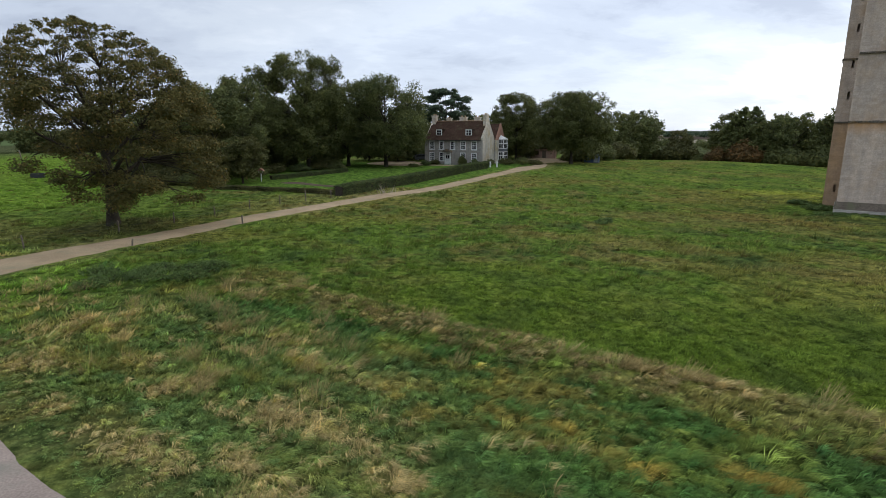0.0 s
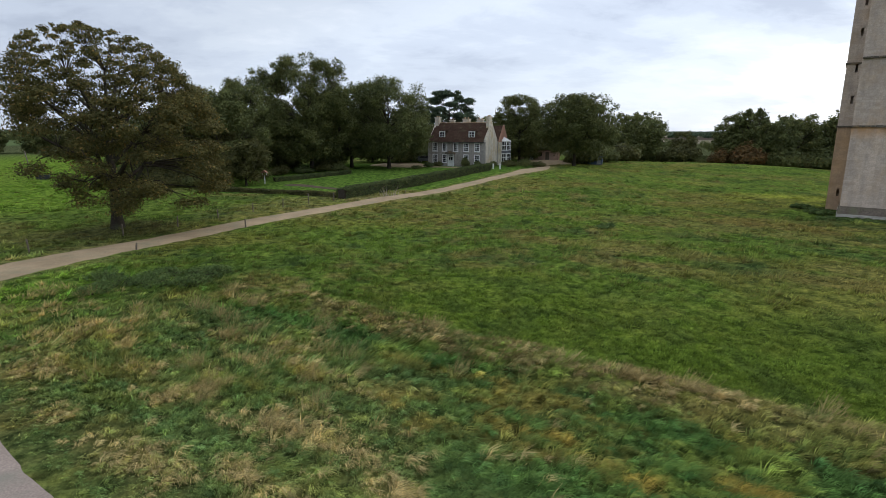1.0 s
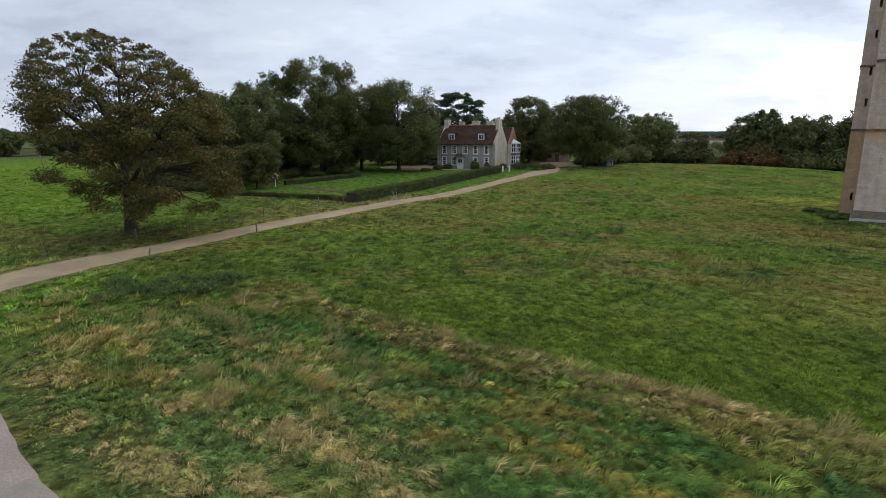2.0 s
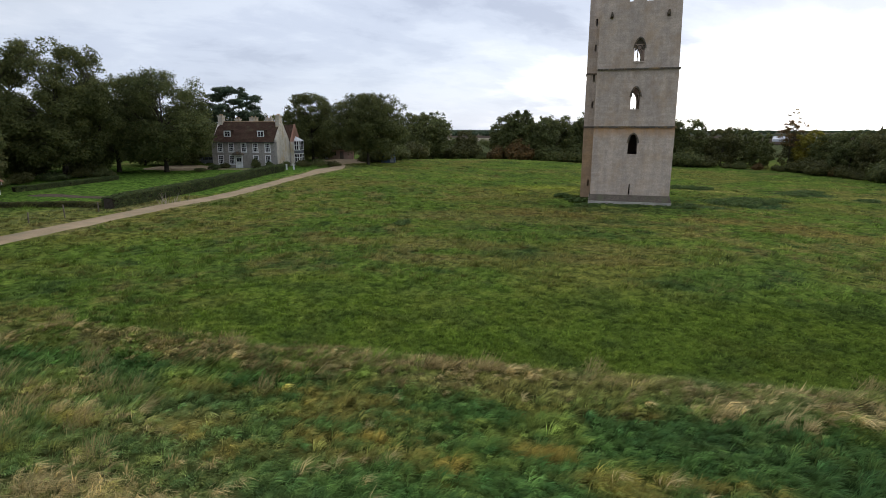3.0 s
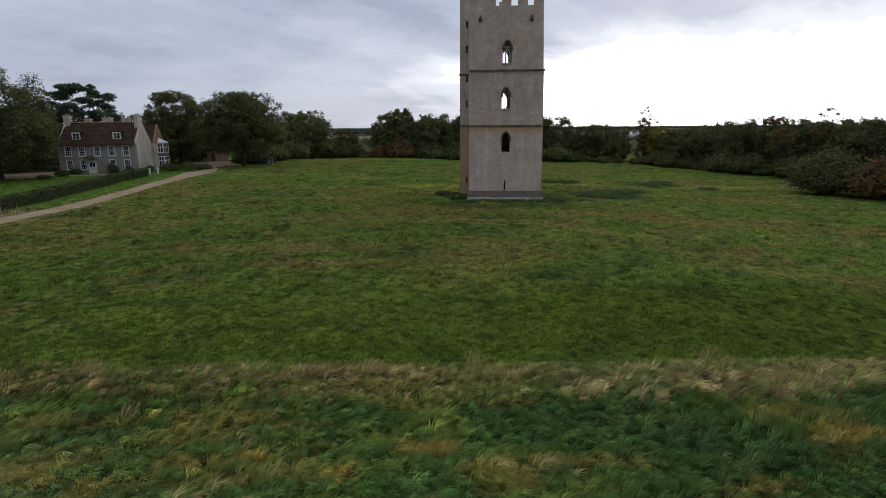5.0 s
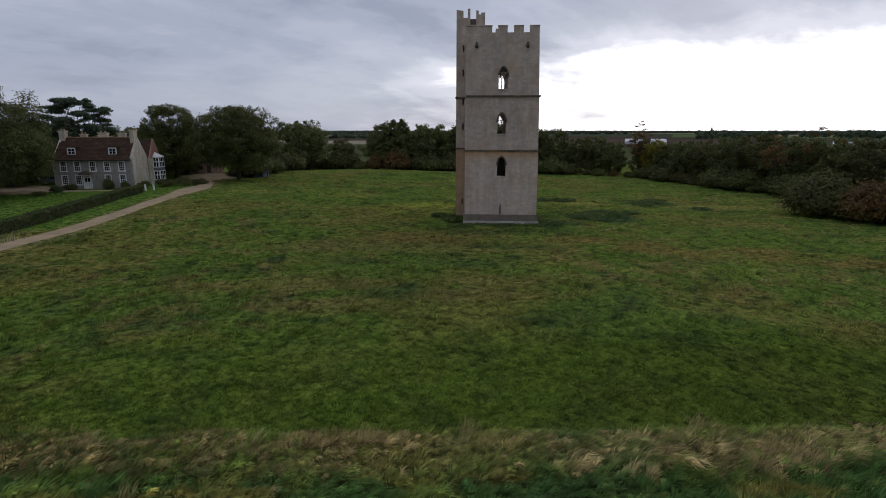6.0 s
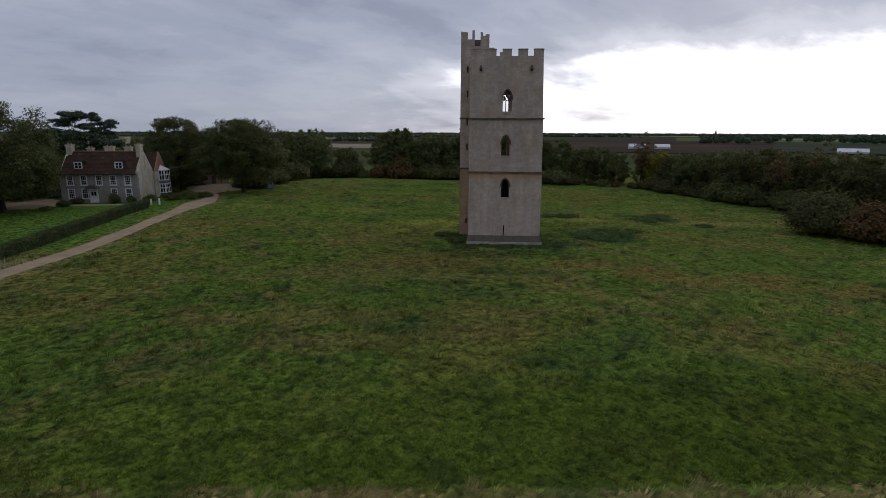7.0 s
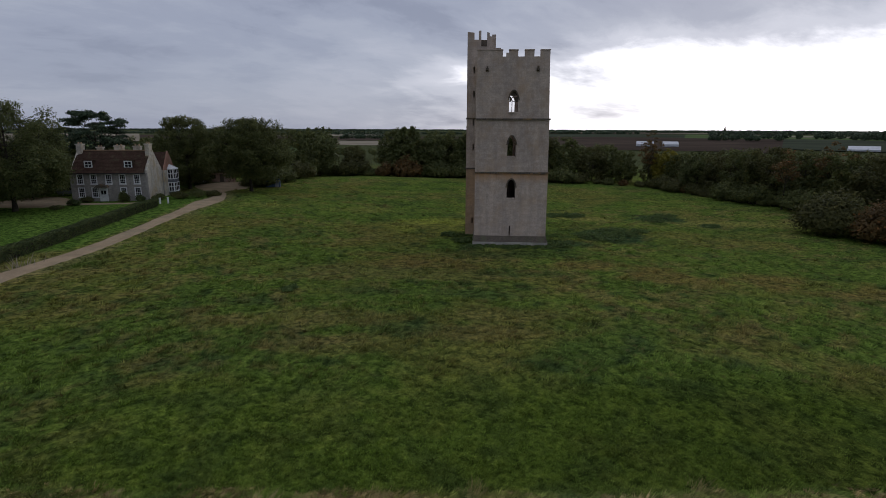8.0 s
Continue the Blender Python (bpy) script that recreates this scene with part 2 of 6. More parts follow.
BARK = surface("bark", (0.075, 0.062, 0.048), (0.035, 0.03, 0.024), 1.5, 8, 0.95, (0.08, 0.09, 0.05), 0.6, 0.8)
WOOD = surface("weathered_post_wood", (0.22, 0.18, 0.14), (0.11, 0.09, 0.07), 2, 20, 0.9, None, 0.3, 0.5)
PINK_BRICK = surface("faded_pink_brick", (0.62, 0.43, 0.34), (0.50, 0.33, 0.26), 0.8, 7, 0.9, (0.45, 0.36, 0.28), 0.6)
RED_BRICK = surface("red_brick", (0.40, 0.22, 0.155), (0.28, 0.15, 0.105), 0.8, 7, 0.9, (0.36, 0.24, 0.18), 0.6)
DARK_GLASS = plain("window_glass", (0.016, 0.017, 0.02), 0.12)
BLACK = plain("black_iron", (0.02, 0.02, 0.02), 0.5)
LEAF_SYC = foliage("sycamore_leaves", (0.065, 0.070, 0.028), (0.135, 0.120, 0.042), (0.30, 0.19, 0.065))
LEAF_DARK = foliage("dark_tree_leaves", (0.072, 0.090, 0.036), (0.125, 0.138, 0.049), (0.19, 0.175, 0.06))
LEAF_MID = foliage("green_tree_leaves", (0.080, 0.100, 0.042), (0.130, 0.148, 0.056), (0.20, 0.185, 0.07))
LEAF_PINE = foliage("pine_needles", (0.0372, 0.06045, 0.0372), (0.06045, 0.08835, 0.05115), (0.1162, 0.128, 0.06975), 0.7, 0.1)
LEAF_RUST = foliage("rusty_autumn_leaves", (0.0943, 0.069, 0.0322), (0.1495, 0.0943, 0.03795), (0.2875, 0.1323, 0.046))
LEAF_OLIVE = foliage("olive_hedge_leaves", (0.062, 0.068, 0.029), (0.104, 0.104, 0.038), (0.155, 0.138, 0.05))
LEAF_YELLOW = foliage("yellowing_leaves", (0.1395, 0.1318, 0.0232), (0.2480, 0.2170, 0.0310), (0.4030, 0.3100, 0.0465))
LEAF_BOX = foliage("clipped_hedge_leaves", (0.064, 0.0895, 0.03837), (0.09588, 0.1236, 0.04688), (0.1812, 0.1812, 0.064), 0.9)


# ---- mesh helpers ----
def part(name, bm, material, parent=None, label=""):
    """Links a bmesh as one mesh object, under a thing or a part."""
    me = bpy.data.meshes.new(name)
    bmesh.ops.recalc_face_normals(bm, faces=bm.faces[:])
    bm.to_mesh(me)
    bm.free()
    me.materials.append(material)
    ob = new(name, me)
    ob.parent = parent
    if label:
        ob["label"] = label
    return ob


def thing(name, m, label, category, group="", kind=""):
    ob = new(name)
    ob.matrix_world = m
    ob.empty_display_size = 0.2
    return tagged(ob, label, category, group, kind)


def sheet(name, verts, faces, material, parent=None, col=None, smooth=False):
    """A mesh object from arrays of vertices and equal-sided faces, with an optional colour a vertex."""
    verts, faces = np.asarray(verts, np.float32), np.asarray(faces, np.int32)
    me = bpy.data.meshes.new(name)
    me.vertices.add(len(verts))
    me.vertices.foreach_set("co", verts.ravel())
    me.loops.add(faces.size)
    me.loops.foreach_set("vertex_index", faces.ravel())
    me.polygons.add(len(faces))
    me.polygons.foreach_set("loop_start", np.arange(len(faces), dtype=np.int32) * faces.shape[1])
    if smooth:
        me.polygons.foreach_set("use_smooth", np.ones(len(faces), bool))
    if col is not None:
        rgba = np.ones((len(verts), 4), np.float32)
        rgba[:, :3] = col
        me.attributes.new("col", "FLOAT_COLOR", "POINT").data.foreach_set("color", rgba.ravel())
    me.update(calc_edges=True)
    me.materials.append(material)
    ob = new(name, me)
    ob.parent = parent
    return ob


def box(bm, x0, x1, y0, y1, z0, z1, m=None):
    v = [bm.verts.new(p if m is None else m @ Vector(p)) for p in ((x0, y0, z0), (x1, y0, z0), (x1, y1, z0), (x0, y1, z0), (x0, y0, z1), (x1, y0, z1), (x1, y1, z1), (x0, y1, z1))]
    for f in ((0, 3, 2, 1), (4, 5, 6, 7), (0, 1, 5, 4), (1, 2, 6, 5), (2, 3, 7, 6), (3, 0, 4, 7)):
        bm.faces.new([v[i] for i in f])
    return v


def boxes(*sizes, bevel=0.0):
    bm = bmesh.new()
    for size in sizes:
        box(bm, *size)
    if bevel:
        bmesh.ops.bevel(bm, geom=bm.edges[:], offset=bevel, segments=1, affect="EDGES")
    return bm


def prism(bm, outline, y0, y1):
    """A solid from an outline of (x, z) points, pulled from y0 to y1."""
    a, b = [bm.verts.new((x, y0, z)) for x, z in outline], [bm.verts.new((x, y1, z)) for x, z in outline]
    bm.faces.new(a), bm.faces.new(b[::-1])
    for i in range(len(a)):
        j = (i + 1) % len(a)
        bm.faces.new((a[i], b[i], b[j], a[j]))


def arch_points(x0, x1, spring, top, n=7):
    """The upper line of a pointed opening from (x0, spring) over (middle, top) to (x1, spring)."""
    mid, half, rise = (x0 + x1) / 2, (x1 - x0) / 2, top - spring
    left = []
    for i in range(n):
        u = i / (n - 1)
        left.append((x0 + half * (1 - math.cos(u * math.pi / 2)) ** 0.9 if u else x0, spring + rise * math.sin(u * math.pi / 2) ** 1.15))
    return left + [(2 * mid - x, z) for x, z in left[-2::-1]]


def pierced(bm, x0, x1, z0, z1, y0, y1, openings, batter=0.0):
    """A wall with its outer face at y0 and its inner face at y1, and openings right through: (x0, x1, z0, z1) or, pointed, (x0, x1, z0, spring, top)."""
    xs, zs = {x0, x1}, {z0, z1}
    for o in openings:
        xs |= {o[0], o[1]}
        zs |= {o[2], o[-1]}
    xs, zs = sorted(xs), sorted(zs)

    def hole(i, k):
        if not (0 <= i < len(xs) - 1 and 0 <= k < len(zs) - 1):
            return None
        x, z = (xs[i] + xs[i + 1]) / 2, (zs[k] + zs[k + 1]) / 2
        return any(o[0] < x < o[1] and o[2] < z < o[-1] for o in openings)

    made = {}

    def vert(x, y, z):
        key = (round(x, 4), round(y, 4), round(z, 4))
        if key not in made:
            made[key] = bm.verts.new((x, y, z))
        return made[key]

    for i in range(len(xs) - 1):
        for k in range(len(zs) - 1):
            a, b, c, d = xs[i], xs[i + 1], zs[k], zs[k + 1]
            if hole(i, k):
                continue
            for y in (y0, y1):
                bm.faces.new([vert(a, y, c), vert(b, y, c), vert(b, y, d), vert(a, y, d)])
            for side, pts in ((hole(i - 1, k), ((a, c), (a, d))), (hole(i + 1, k), ((b, c), (b, d))), (hole(i, k - 1), ((a, c), (b, c))), (hole(i, k + 1), ((a, d), (b, d)))):
                if side is not False:
                    (p, q), (r, t) = pts
                    bm.faces.new([vert(p, y0, q), vert(r, y0, t), vert(r, y1, t), vert(p, y1, q)])
    for o in openings:
        if len(o) == 5:
            line = arch_points(o[0], o[1], o[3], o[4])
            half = len(line) // 2
            for some, corner in ((line[: half + 1], (o[0], o[4])), (line[half:], (o[1], o[4]))):
                for y in (y0, y1):
                    c = bm.verts.new((corner[0], y, corner[1]))
                    v = [bm.verts.new((x, y, z)) for x, z in some]
                    for p, q in zip(v, v[1:]):
                        bm.faces.new((c, p, q))
                for (xa, za), (xb, zb) in zip(some, some[1:]):
                    bm.faces.new([bm.verts.new(p) for p in ((xa, y0, za), (xb, y0, zb), (xb, y1, zb), (xa, y1, za))])


def tube(points, radii, sides=6):
    """Vertices and quads of a tapered round limb along points."""
    points, radii = np.asarray(points, float), np.asarray(radii, float)
    verts, faces = [], []
    for i, (p, r) in enumerate(zip(points, radii)):
        d = points[min(i + 1, len(points) - 1)] - points[max(i - 1, 0)]
        d /= np.linalg.norm(d) + 1e-9
        u = np.cross(d, (0.31, 0.95, 0.05) if abs(d[1]) < 0.9 else (1, 0, 0))
        u /= np.linalg.norm(u)
        w = np.cross(d, u)
        a = np.arange(sides) / sides * 2 * np.pi
        verts.append(p + r * (np.cos(a)[:, None] * u + np.sin(a)[:, None] * w))
    for i in range(len(points) - 1):
        for k in range(sides):
            faces.append((i * sides + k, i * sides + (k + 1) % sides, (i + 1) * sides + (k + 1) % sides, (i + 1) * sides + k))
    return np.concatenate(verts), np.array(faces)


def joined(pieces):
    verts, faces, n = [], [], 0
    for v, f in pieces:
        verts.append(v)
        faces.append(f + n)
        n += len(v)
    return np.concatenate(verts), np.concatenate(faces)


def leaf_mesh(rng, centres, normals, size):
    """Pointed leaves at centres, facing normals, of about the given size."""
    n = len(centres)
    normals = normals / (np.linalg.norm(normals, axis=1, keepdims=True) + 1e-9)
    u = np.cross(normals, rng.normal(size=(n, 3)))
    u /= np.linalg.norm(u, axis=1, keepdims=True) + 1e-9
    w = np.cross(normals, u)
    s = (size * rng.uniform(0.6, 1.35, n))[:, None]
    verts = np.stack([centres - u * s * 0.55 + w * s * 0.42, centres - u * s * 0.45 - w * s * 0.42, centres + u * s * 0.75 + normals * s * 0.06], 1).reshape(-1, 3)
    return verts, np.arange(3 * n).reshape(-1, 3)


# ---- value noise on the plan, for relief and the patchwork of the turf ----
LATTICE = np.random.default_rng(5).random((256, 256))


def vnoise(x, y, size, octaves=3, seed=0):
    total, weight, amp = 0.0, 0.0, 1.0
    for o in range(octaves):
        u, v = x / size * 2**o + 17.3 * seed + 40, y / size * 2**o + 9.1 * seed + 40
        iu, iv = np.floor(u).astype(int), np.floor(v).astype(int)
        fu, fv = u - iu, v - iv
        fu, fv = fu * fu * (3 - 2 * fu), fv * fv * (3 - 2 * fv)
        a, b = LATTICE[iu % 256, iv % 256], LATTICE[(iu + 1) % 256, iv % 256]
        c, d = LATTICE[iu % 256, (iv + 1) % 256], LATTICE[(iu + 1) % 256, (iv + 1) % 256]
        total = total + amp * ((a * (1 - fu) + b * fu) * (1 - fv) + (c * (1 - fu) + d * fu) * fv)
        weight, amp = weight + amp, amp * 0.55
    return total / weight


def smooth(a, b, x):
    t = np.clip((x - a) / (b - a), 0, 1)
    return t * t * (3 - 2 * t)


def rise(x, y):
    """The height of the land, without its small bumps."""
    x, y = np.asarray(x, float), np.asarray(y, float)
    z = -0.75 * (1 - smooth(10, 34, y + 0.25 * x)) + 1.0 * smooth(45, 110, y - 0.25 * x)
    z = z - 0.35 * smooth(20, 50, x) - 1.5 * smooth(40, 95, x - 0.35 * (y - 50))
    bearing = np.degrees(np.arctan2(x, y))
    return z - 2.0 * smooth(148, 190, np.hypot(x, y)) * smooth(8, 14, bearing) * smooth(44, 36, bearing)


def line_distance(x, y, pts):
    best = np.full(np.shape(x), 1e9)
    for (ax, ay), (bx, by) in zip(pts, pts[1:]):
        t = np.clip(((x - ax) * (bx - ax) + (y - ay) * (by - ay)) / ((bx - ax) ** 2 + (by - ay) ** 2), 0, 1)
        best = np.minimum(best, np.hypot(x - ax - t * (bx - ax), y - ay - t * (by - ay)))
    return best


# ---- the land ----
TRACK = [(-48, -4), (-36, 12), (-26.1, 32.4), (-21.6, 40.5), (-16.5, 49.0), (-7.6, 62.5), (3.4, 77.4), (14.4, 95.3), (19.5, 103), (23.6, 110), (26, 117), (27.2, 125), (29.5, 132)]
FOOTPATH = [(-26, 25.5), (-18.4, 18.0), (-13.1, 12.85), (-9.7, 10.25), (-4, 6.8), (4, 4.0), (16, 1.0)]
HOUSE_AT, HOUSE_TURN = (12.72, 113.24, 1.0), -29.0
TOWER_AT, TOWER_TURN = (46.5, 51.4, -0.35), -38.6


def across_ridge(x, y):
    """Metres past the strip of dry grass, away from the path, and along it."""
    d, s = 0.546 * x + 0.837 * y, 0.837 * x - 0.546 * y
    return d - 18.6 - 1.3 * (vnoise(s, s * 0, 5.5, 3, 3) - 0.5) + 0.4 * smooth(0, 8, s), s


# patches of the turf by kind: plan place, half length along the wind and half width
ORANGE = [(-4.6, 18.7, 1.0, 0.4), (-1.4, 16.7, 0.9, 0.35), (-0.3, 15.3, 0.6, 0.35), (2.3, 15.1, 1.2, 0.4), (3.9, 14.4, 0.9, 0.45), (8.3, 11.8, 1.0, 0.4), (5.5, 12.2, 0.6, 0.4), (19.1, 4.9, 1.3, 0.6)]
STRAW = [(-19.1, 26.7, 1.0, 0.6), (-15.7, 24.0, 0.8, 0.5), (-12.7, 21.5, 0.7, 0.5), (-8.9, 22.2, 0.9, 0.5), (-3.3, 14.5, 1.3, 0.7), (-4.9, 15.4, 1.1, 0.6), (-7.9, 17.4, 0.7, 0.5), (-8.9, 17.0, 0.6, 0.5), (-7.3, 13.2, 1.6, 0.6), (-9.1, 13.9, 1.5, 0.6), (-12.0, 16.1, 0.9, 0.6), (-16.9, 22.8, 0.8, 0.6), (-15.5, 19.5, 1.0, 0.7), (-1.1, 12.2, 0.8, 0.5), (-5.3, 12.9, 0.9, 0.4), (14.6, 11.2, 0.9, 0.35), (16.2, 9.4, 0.6, 0.3), (9.6, 16.0, 1.0, 0.4)]
BROWN = [(24.3, 49, 8, 3.5), (13.1, 33, 4, 1.8), (5, 31.6, 3.5, 1.5), (23.6, 28.6, 5, 1.8), (28, 30.4, 4.5, 2), (16, 38, 6, 2.2), (31, 43, 7, 2.5), (9, 41, 4, 1.6)]
DARKER = [(19.8, 32.4, 3.2, 1.6), (4.6, 34.4, 2.2, 1.0), (30, 36, 4, 1.6), (12, 45, 3, 1.2), (22, 42, 3.5, 1.2), (38, 40, 5, 1.8), (41.5, 47.5, 6, 1.6)]


def patched(x, y, rows):
    """How far a place lies within patches that are drawn out along the wind."""
    k = np.zeros(np.shape(x))
    w = 0.7 * (vnoise(x, y, 0.7, 3, 52) - 0.5)
    for px, py, rl, rw in rows:
        u, v = 0.8 * (x - px) - 0.6 * (y - py), 0.6 * (x - px) + 0.8 * (y - py)
        k = np.maximum(k, smooth(1.25, 0.6, np.hypot(u / rl, v / rw) + w))
    return k


def blend(c, other, k):
    return c + (np.asarray(other) - c) * k[..., None]


def dryness(x, y):
    """How bleached the grass is: small patches, more of them towards the two paths, and the strip of laid dry grass."""
    q, s = across_ridge(x, y)
    streak = vnoise(s * 0.5 + 0.25 * q, q * 1.3, 0.85, 3, 10)
    west = smooth(-6, -16, s + 3 * q * 0.2) * smooth(-2.0, -4.5, q)
    south = smooth(-5, -9, q) * 0.35
    patch = smooth(0.67 - 0.2 * west - 0.05 * south, 0.74, streak)
    strip = smooth(1.5, 0.3, np.abs(q + 1.8 * (vnoise(x, y, 1.6, 3, 4) - 0.5))) * smooth(-27, -20, s) * smooth(0.36, 0.6, vnoise(s * 0.6, q, 1.1, 3, 14))
    pasture = smooth(0.52, 0.68, vnoise(x, y, 5, 4, 21)) * smooth(9, 14, q) * 0.42
    own = patched(x, y, STRAW) * 0.95
    return np.clip(np.maximum(np.maximum(np.maximum(patch * smooth(0.5, -1, q) * (0.08 + 0.32 * west), strip * 0.3), pasture), own), 0, 1)


def turf_colour(x, y):
    """The colour of the turf at a place: lush, dry, mown, rough pasture, lawn and verge."""
    q, s = across_ridge(x, y)
    n1, n2, n3, n4 = vnoise(x, y, 14, 4, 1), vnoise(x, y, 4.5, 4, 2), vnoise(x, y, 1.6, 3, 4), vnoise(x + 0.8 * y, y, 6, 3, 6)
    c = np.zeros(np.shape(x) + (3,)) + (0.098, 0.146, 0.030)
    c = blend(c, (0.150, 0.128, 0.042), smooth(0.48, 0.68, n1) * 0.65)
    c = blend(c, (0.075, 0.115, 0.028), smooth(0.5, 0.68, n2) * 0.8)
    c = blend(c, (0.045, 0.072, 0.026), smooth(0.60, 0.74, n3) * 0.75)
    c = blend(c, (0.15, 0.165, 0.040), smooth(0.58, 0.75, n4) * 0.5)
    c = blend(c, (0.185, 0.15, 0.06), smooth(0.50, 0.66, vnoise(x, y, 1.5, 4, 18)) * smooth(0.40, 0.6, vnoise(x, y, 19, 3, 19)) * 0.6)
    c = blend(c, (0.175, 0.145, 0.055), patched(x, y, BROWN) * 0.5)
    c = blend(c, (0.050, 0.080, 0.028), patched(x, y, DARKER) * 0.6)
    # round the tower: brown sward before it, pale flush behind, dark weeds at its foot
    tx, ty = x - 46.5, y - 51.4
    a, b = 0.781 * tx - 0.624 * ty, 0.624 * tx + 0.781 * ty
    c = blend(c, (0.20, 0.22, 0.045), smooth(9, 4, np.hypot((a + 7) / 1.6, b - 12)) * smooth(0.35, 0.55, n2))
    c = blend(c, (0.21, 0.20, 0.06), smooth(3.5, 1.5, np.abs(b - 26 - 0.03 * a)) * smooth(0.3, 0.6, n1) * 0.8)
    c = blend(c, (0.17, 0.125, 0.045), smooth(5, 2, np.abs(b + 11 + 0.1 * a)) * smooth(0.35, 0.6, n2) * smooth(-25, -12, a) * 0.7)
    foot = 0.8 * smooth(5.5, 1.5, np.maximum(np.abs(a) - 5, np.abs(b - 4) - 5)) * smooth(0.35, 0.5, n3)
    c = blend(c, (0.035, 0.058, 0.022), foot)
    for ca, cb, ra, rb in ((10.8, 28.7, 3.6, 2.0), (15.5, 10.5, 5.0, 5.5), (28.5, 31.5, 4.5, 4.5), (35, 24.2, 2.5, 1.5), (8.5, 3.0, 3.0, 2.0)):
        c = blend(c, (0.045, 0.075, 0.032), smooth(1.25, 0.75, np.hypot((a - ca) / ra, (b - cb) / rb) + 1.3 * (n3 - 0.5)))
    # the mown strip beyond the dry grass
    mown = smooth(0.6, 2.0, q) * smooth(13.5, 8.5, q + 4 * (n2 - 0.5)) * smooth(-22, -13, s + 3 * (n2 - 0.5))
    lawn = blend(np.zeros_like(c) + (0.103, 0.150, 0.025), (0.080, 0.117, 0.025), smooth(0.45, 0.7, n3))
    lawn = blend(lawn, (0.115, 0.145, 0.030), smooth(0.55, 0.7, n2) * 0.6)
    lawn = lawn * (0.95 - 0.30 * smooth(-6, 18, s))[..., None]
    c = blend(c, lawn, mown * 0.92)
    # the long lush grass on the near side, with yellow streaks and bleached patches
    near = smooth(-0.6, -1.8, q) * smooth(-32, -24, s)
    c2 = np.zeros_like(c) + (0.046, 0.083, 0.023)
    c2 = blend(c2, (0.035, 0.066, 0.022), smooth(0.5, 0.7, vnoise(s, q * 2.2, 2.5, 3, 8)) * 0.6)
    c2 = blend(c2, (0.120, 0.130, 0.028), smooth(0.56, 0.72, vnoise(s * 0.6, q * 1.6, 1.3, 3, 9)) * 0.5)
    c2 = blend(c2, (0.145, 0.11, 0.032), smooth(0.56, 0.74, vnoise(s * 0.4, q * 1.4, 1.3, 4, 17)) * 0.7)
    c2 = blend(c2, (0.17, 0.118, 0.03), patched(x, y, ORANGE) * 0.75)
    west = smooth(-6, -15, s + 0.6 * q) * smooth(-1.5, -4, q)
    c2 = blend(c2, (0.115, 0.125, 0.050), west * 0.35)
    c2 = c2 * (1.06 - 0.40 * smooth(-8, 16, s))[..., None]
    c2 = blend(c2, (0.22, 0.185, 0.075), dryness(x, y) * 0.6)
    c = blend(c, c2, near)
    dry = smooth(1.4, 0.4, np.abs(q + 1.6 * (n3 - 0.5))) * smooth(-27, -20, s) * smooth(0.30, 0.55, n3 + 0.05)
    c = blend(c, (0.165, 0.14, 0.062), dry * (0.25 + 0.5 * smooth(0.42, 0.6, vnoise(s * 0.5, q, 0.9, 3, 23))))
    # verges of the track, the house's lawn and the meadow on the far side of the track
    t = line_distance(x, y, TRACK)
    left = (x + 15.4) * 0.86 - (y - 48.3) * 0.51 < 0
    meadow = smooth(1.5, 4, t) * left
    c3 = blend(np.zeros_like(c) + (0.10, 0.145, 0.032), (0.155, 0.145, 0.055), smooth(0.45, 0.62, n1) * 0.7)
    c3 = blend(c3, (0.055, 0.085, 0.025), smooth(0.52, 0.66, n2) * 0.6)
    c = blend(c, c3, meadow)
    far_left = smooth(-32, -42, x + 0.1 * (y - 60)) * smooth(48, 62, y)
    c = blend(c, (0.125, 0.20, 0.030), far_left * 0.8)
    garden = left & (y > 71 + 0.18 * (x + 24)) & (x > -29) & (y < 125)
    c = blend(c, (0.080, 0.145, 0.028), garden * smooth(1.4, 2.2, t) * 0.9)
    verge = smooth(4.2, 1.8, t + 1.6 * (n3 - 0.5)) * (1 - garden * 0.9)
    c = blend(c, (0.20, 0.175, 0.085), verge * smooth(0.35, 0.6, n2) * 0.6)
    # the shade below the sycamore is put into the turf colour
    tree_shade = smooth(6.5, 2.5, np.hypot(x + 25.9, y - 46.2))
    c = blend(c, (0.085, 0.075, 0.04), tree_shade * 0.65)
    return c


def relief(x, y):
    q, s = across_ridge(x, y)
    z = rise(x, y)
    near = smooth(150, 60, np.hypot(x - 15, y - 35))
    z = z + near * (0.16 * (vnoise(x, y, 3.2, 3, 11) - 0.5) + 0.5 * (vnoise(x, y, 22, 2, 12) - 0.5))
    z = z + 0.28 * smooth(1.8, 0.2, np.abs(q)) * smooth(-27, -20, s) * (0.5 + vnoise(x, y, 1.5, 2, 13))
    z = z - 0.12 * smooth(2.2, 1.2, line_distance(x, y, TRACK)) * near
    return z


steps = np.linspace(-1, 1, 420)
gx = 14 + 9.5 * np.sinh(6.75 * steps)
gy = 26 + 9.5 * np.sinh(6.75 * steps)
GX, GY = np.meshgrid(gx, gy, indexing="ij")
idx = np.arange(GX.size).reshape(GX.shape)
quads = np.stack([idx[:-1, :-1], idx[1:, :-1], idx[1:, 1:], idx[:-1, 1:]], -1).reshape(-1, 4)
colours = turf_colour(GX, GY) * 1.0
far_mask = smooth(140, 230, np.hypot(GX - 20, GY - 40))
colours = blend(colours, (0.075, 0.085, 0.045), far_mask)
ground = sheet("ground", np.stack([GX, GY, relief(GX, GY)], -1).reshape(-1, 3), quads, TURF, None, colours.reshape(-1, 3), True)
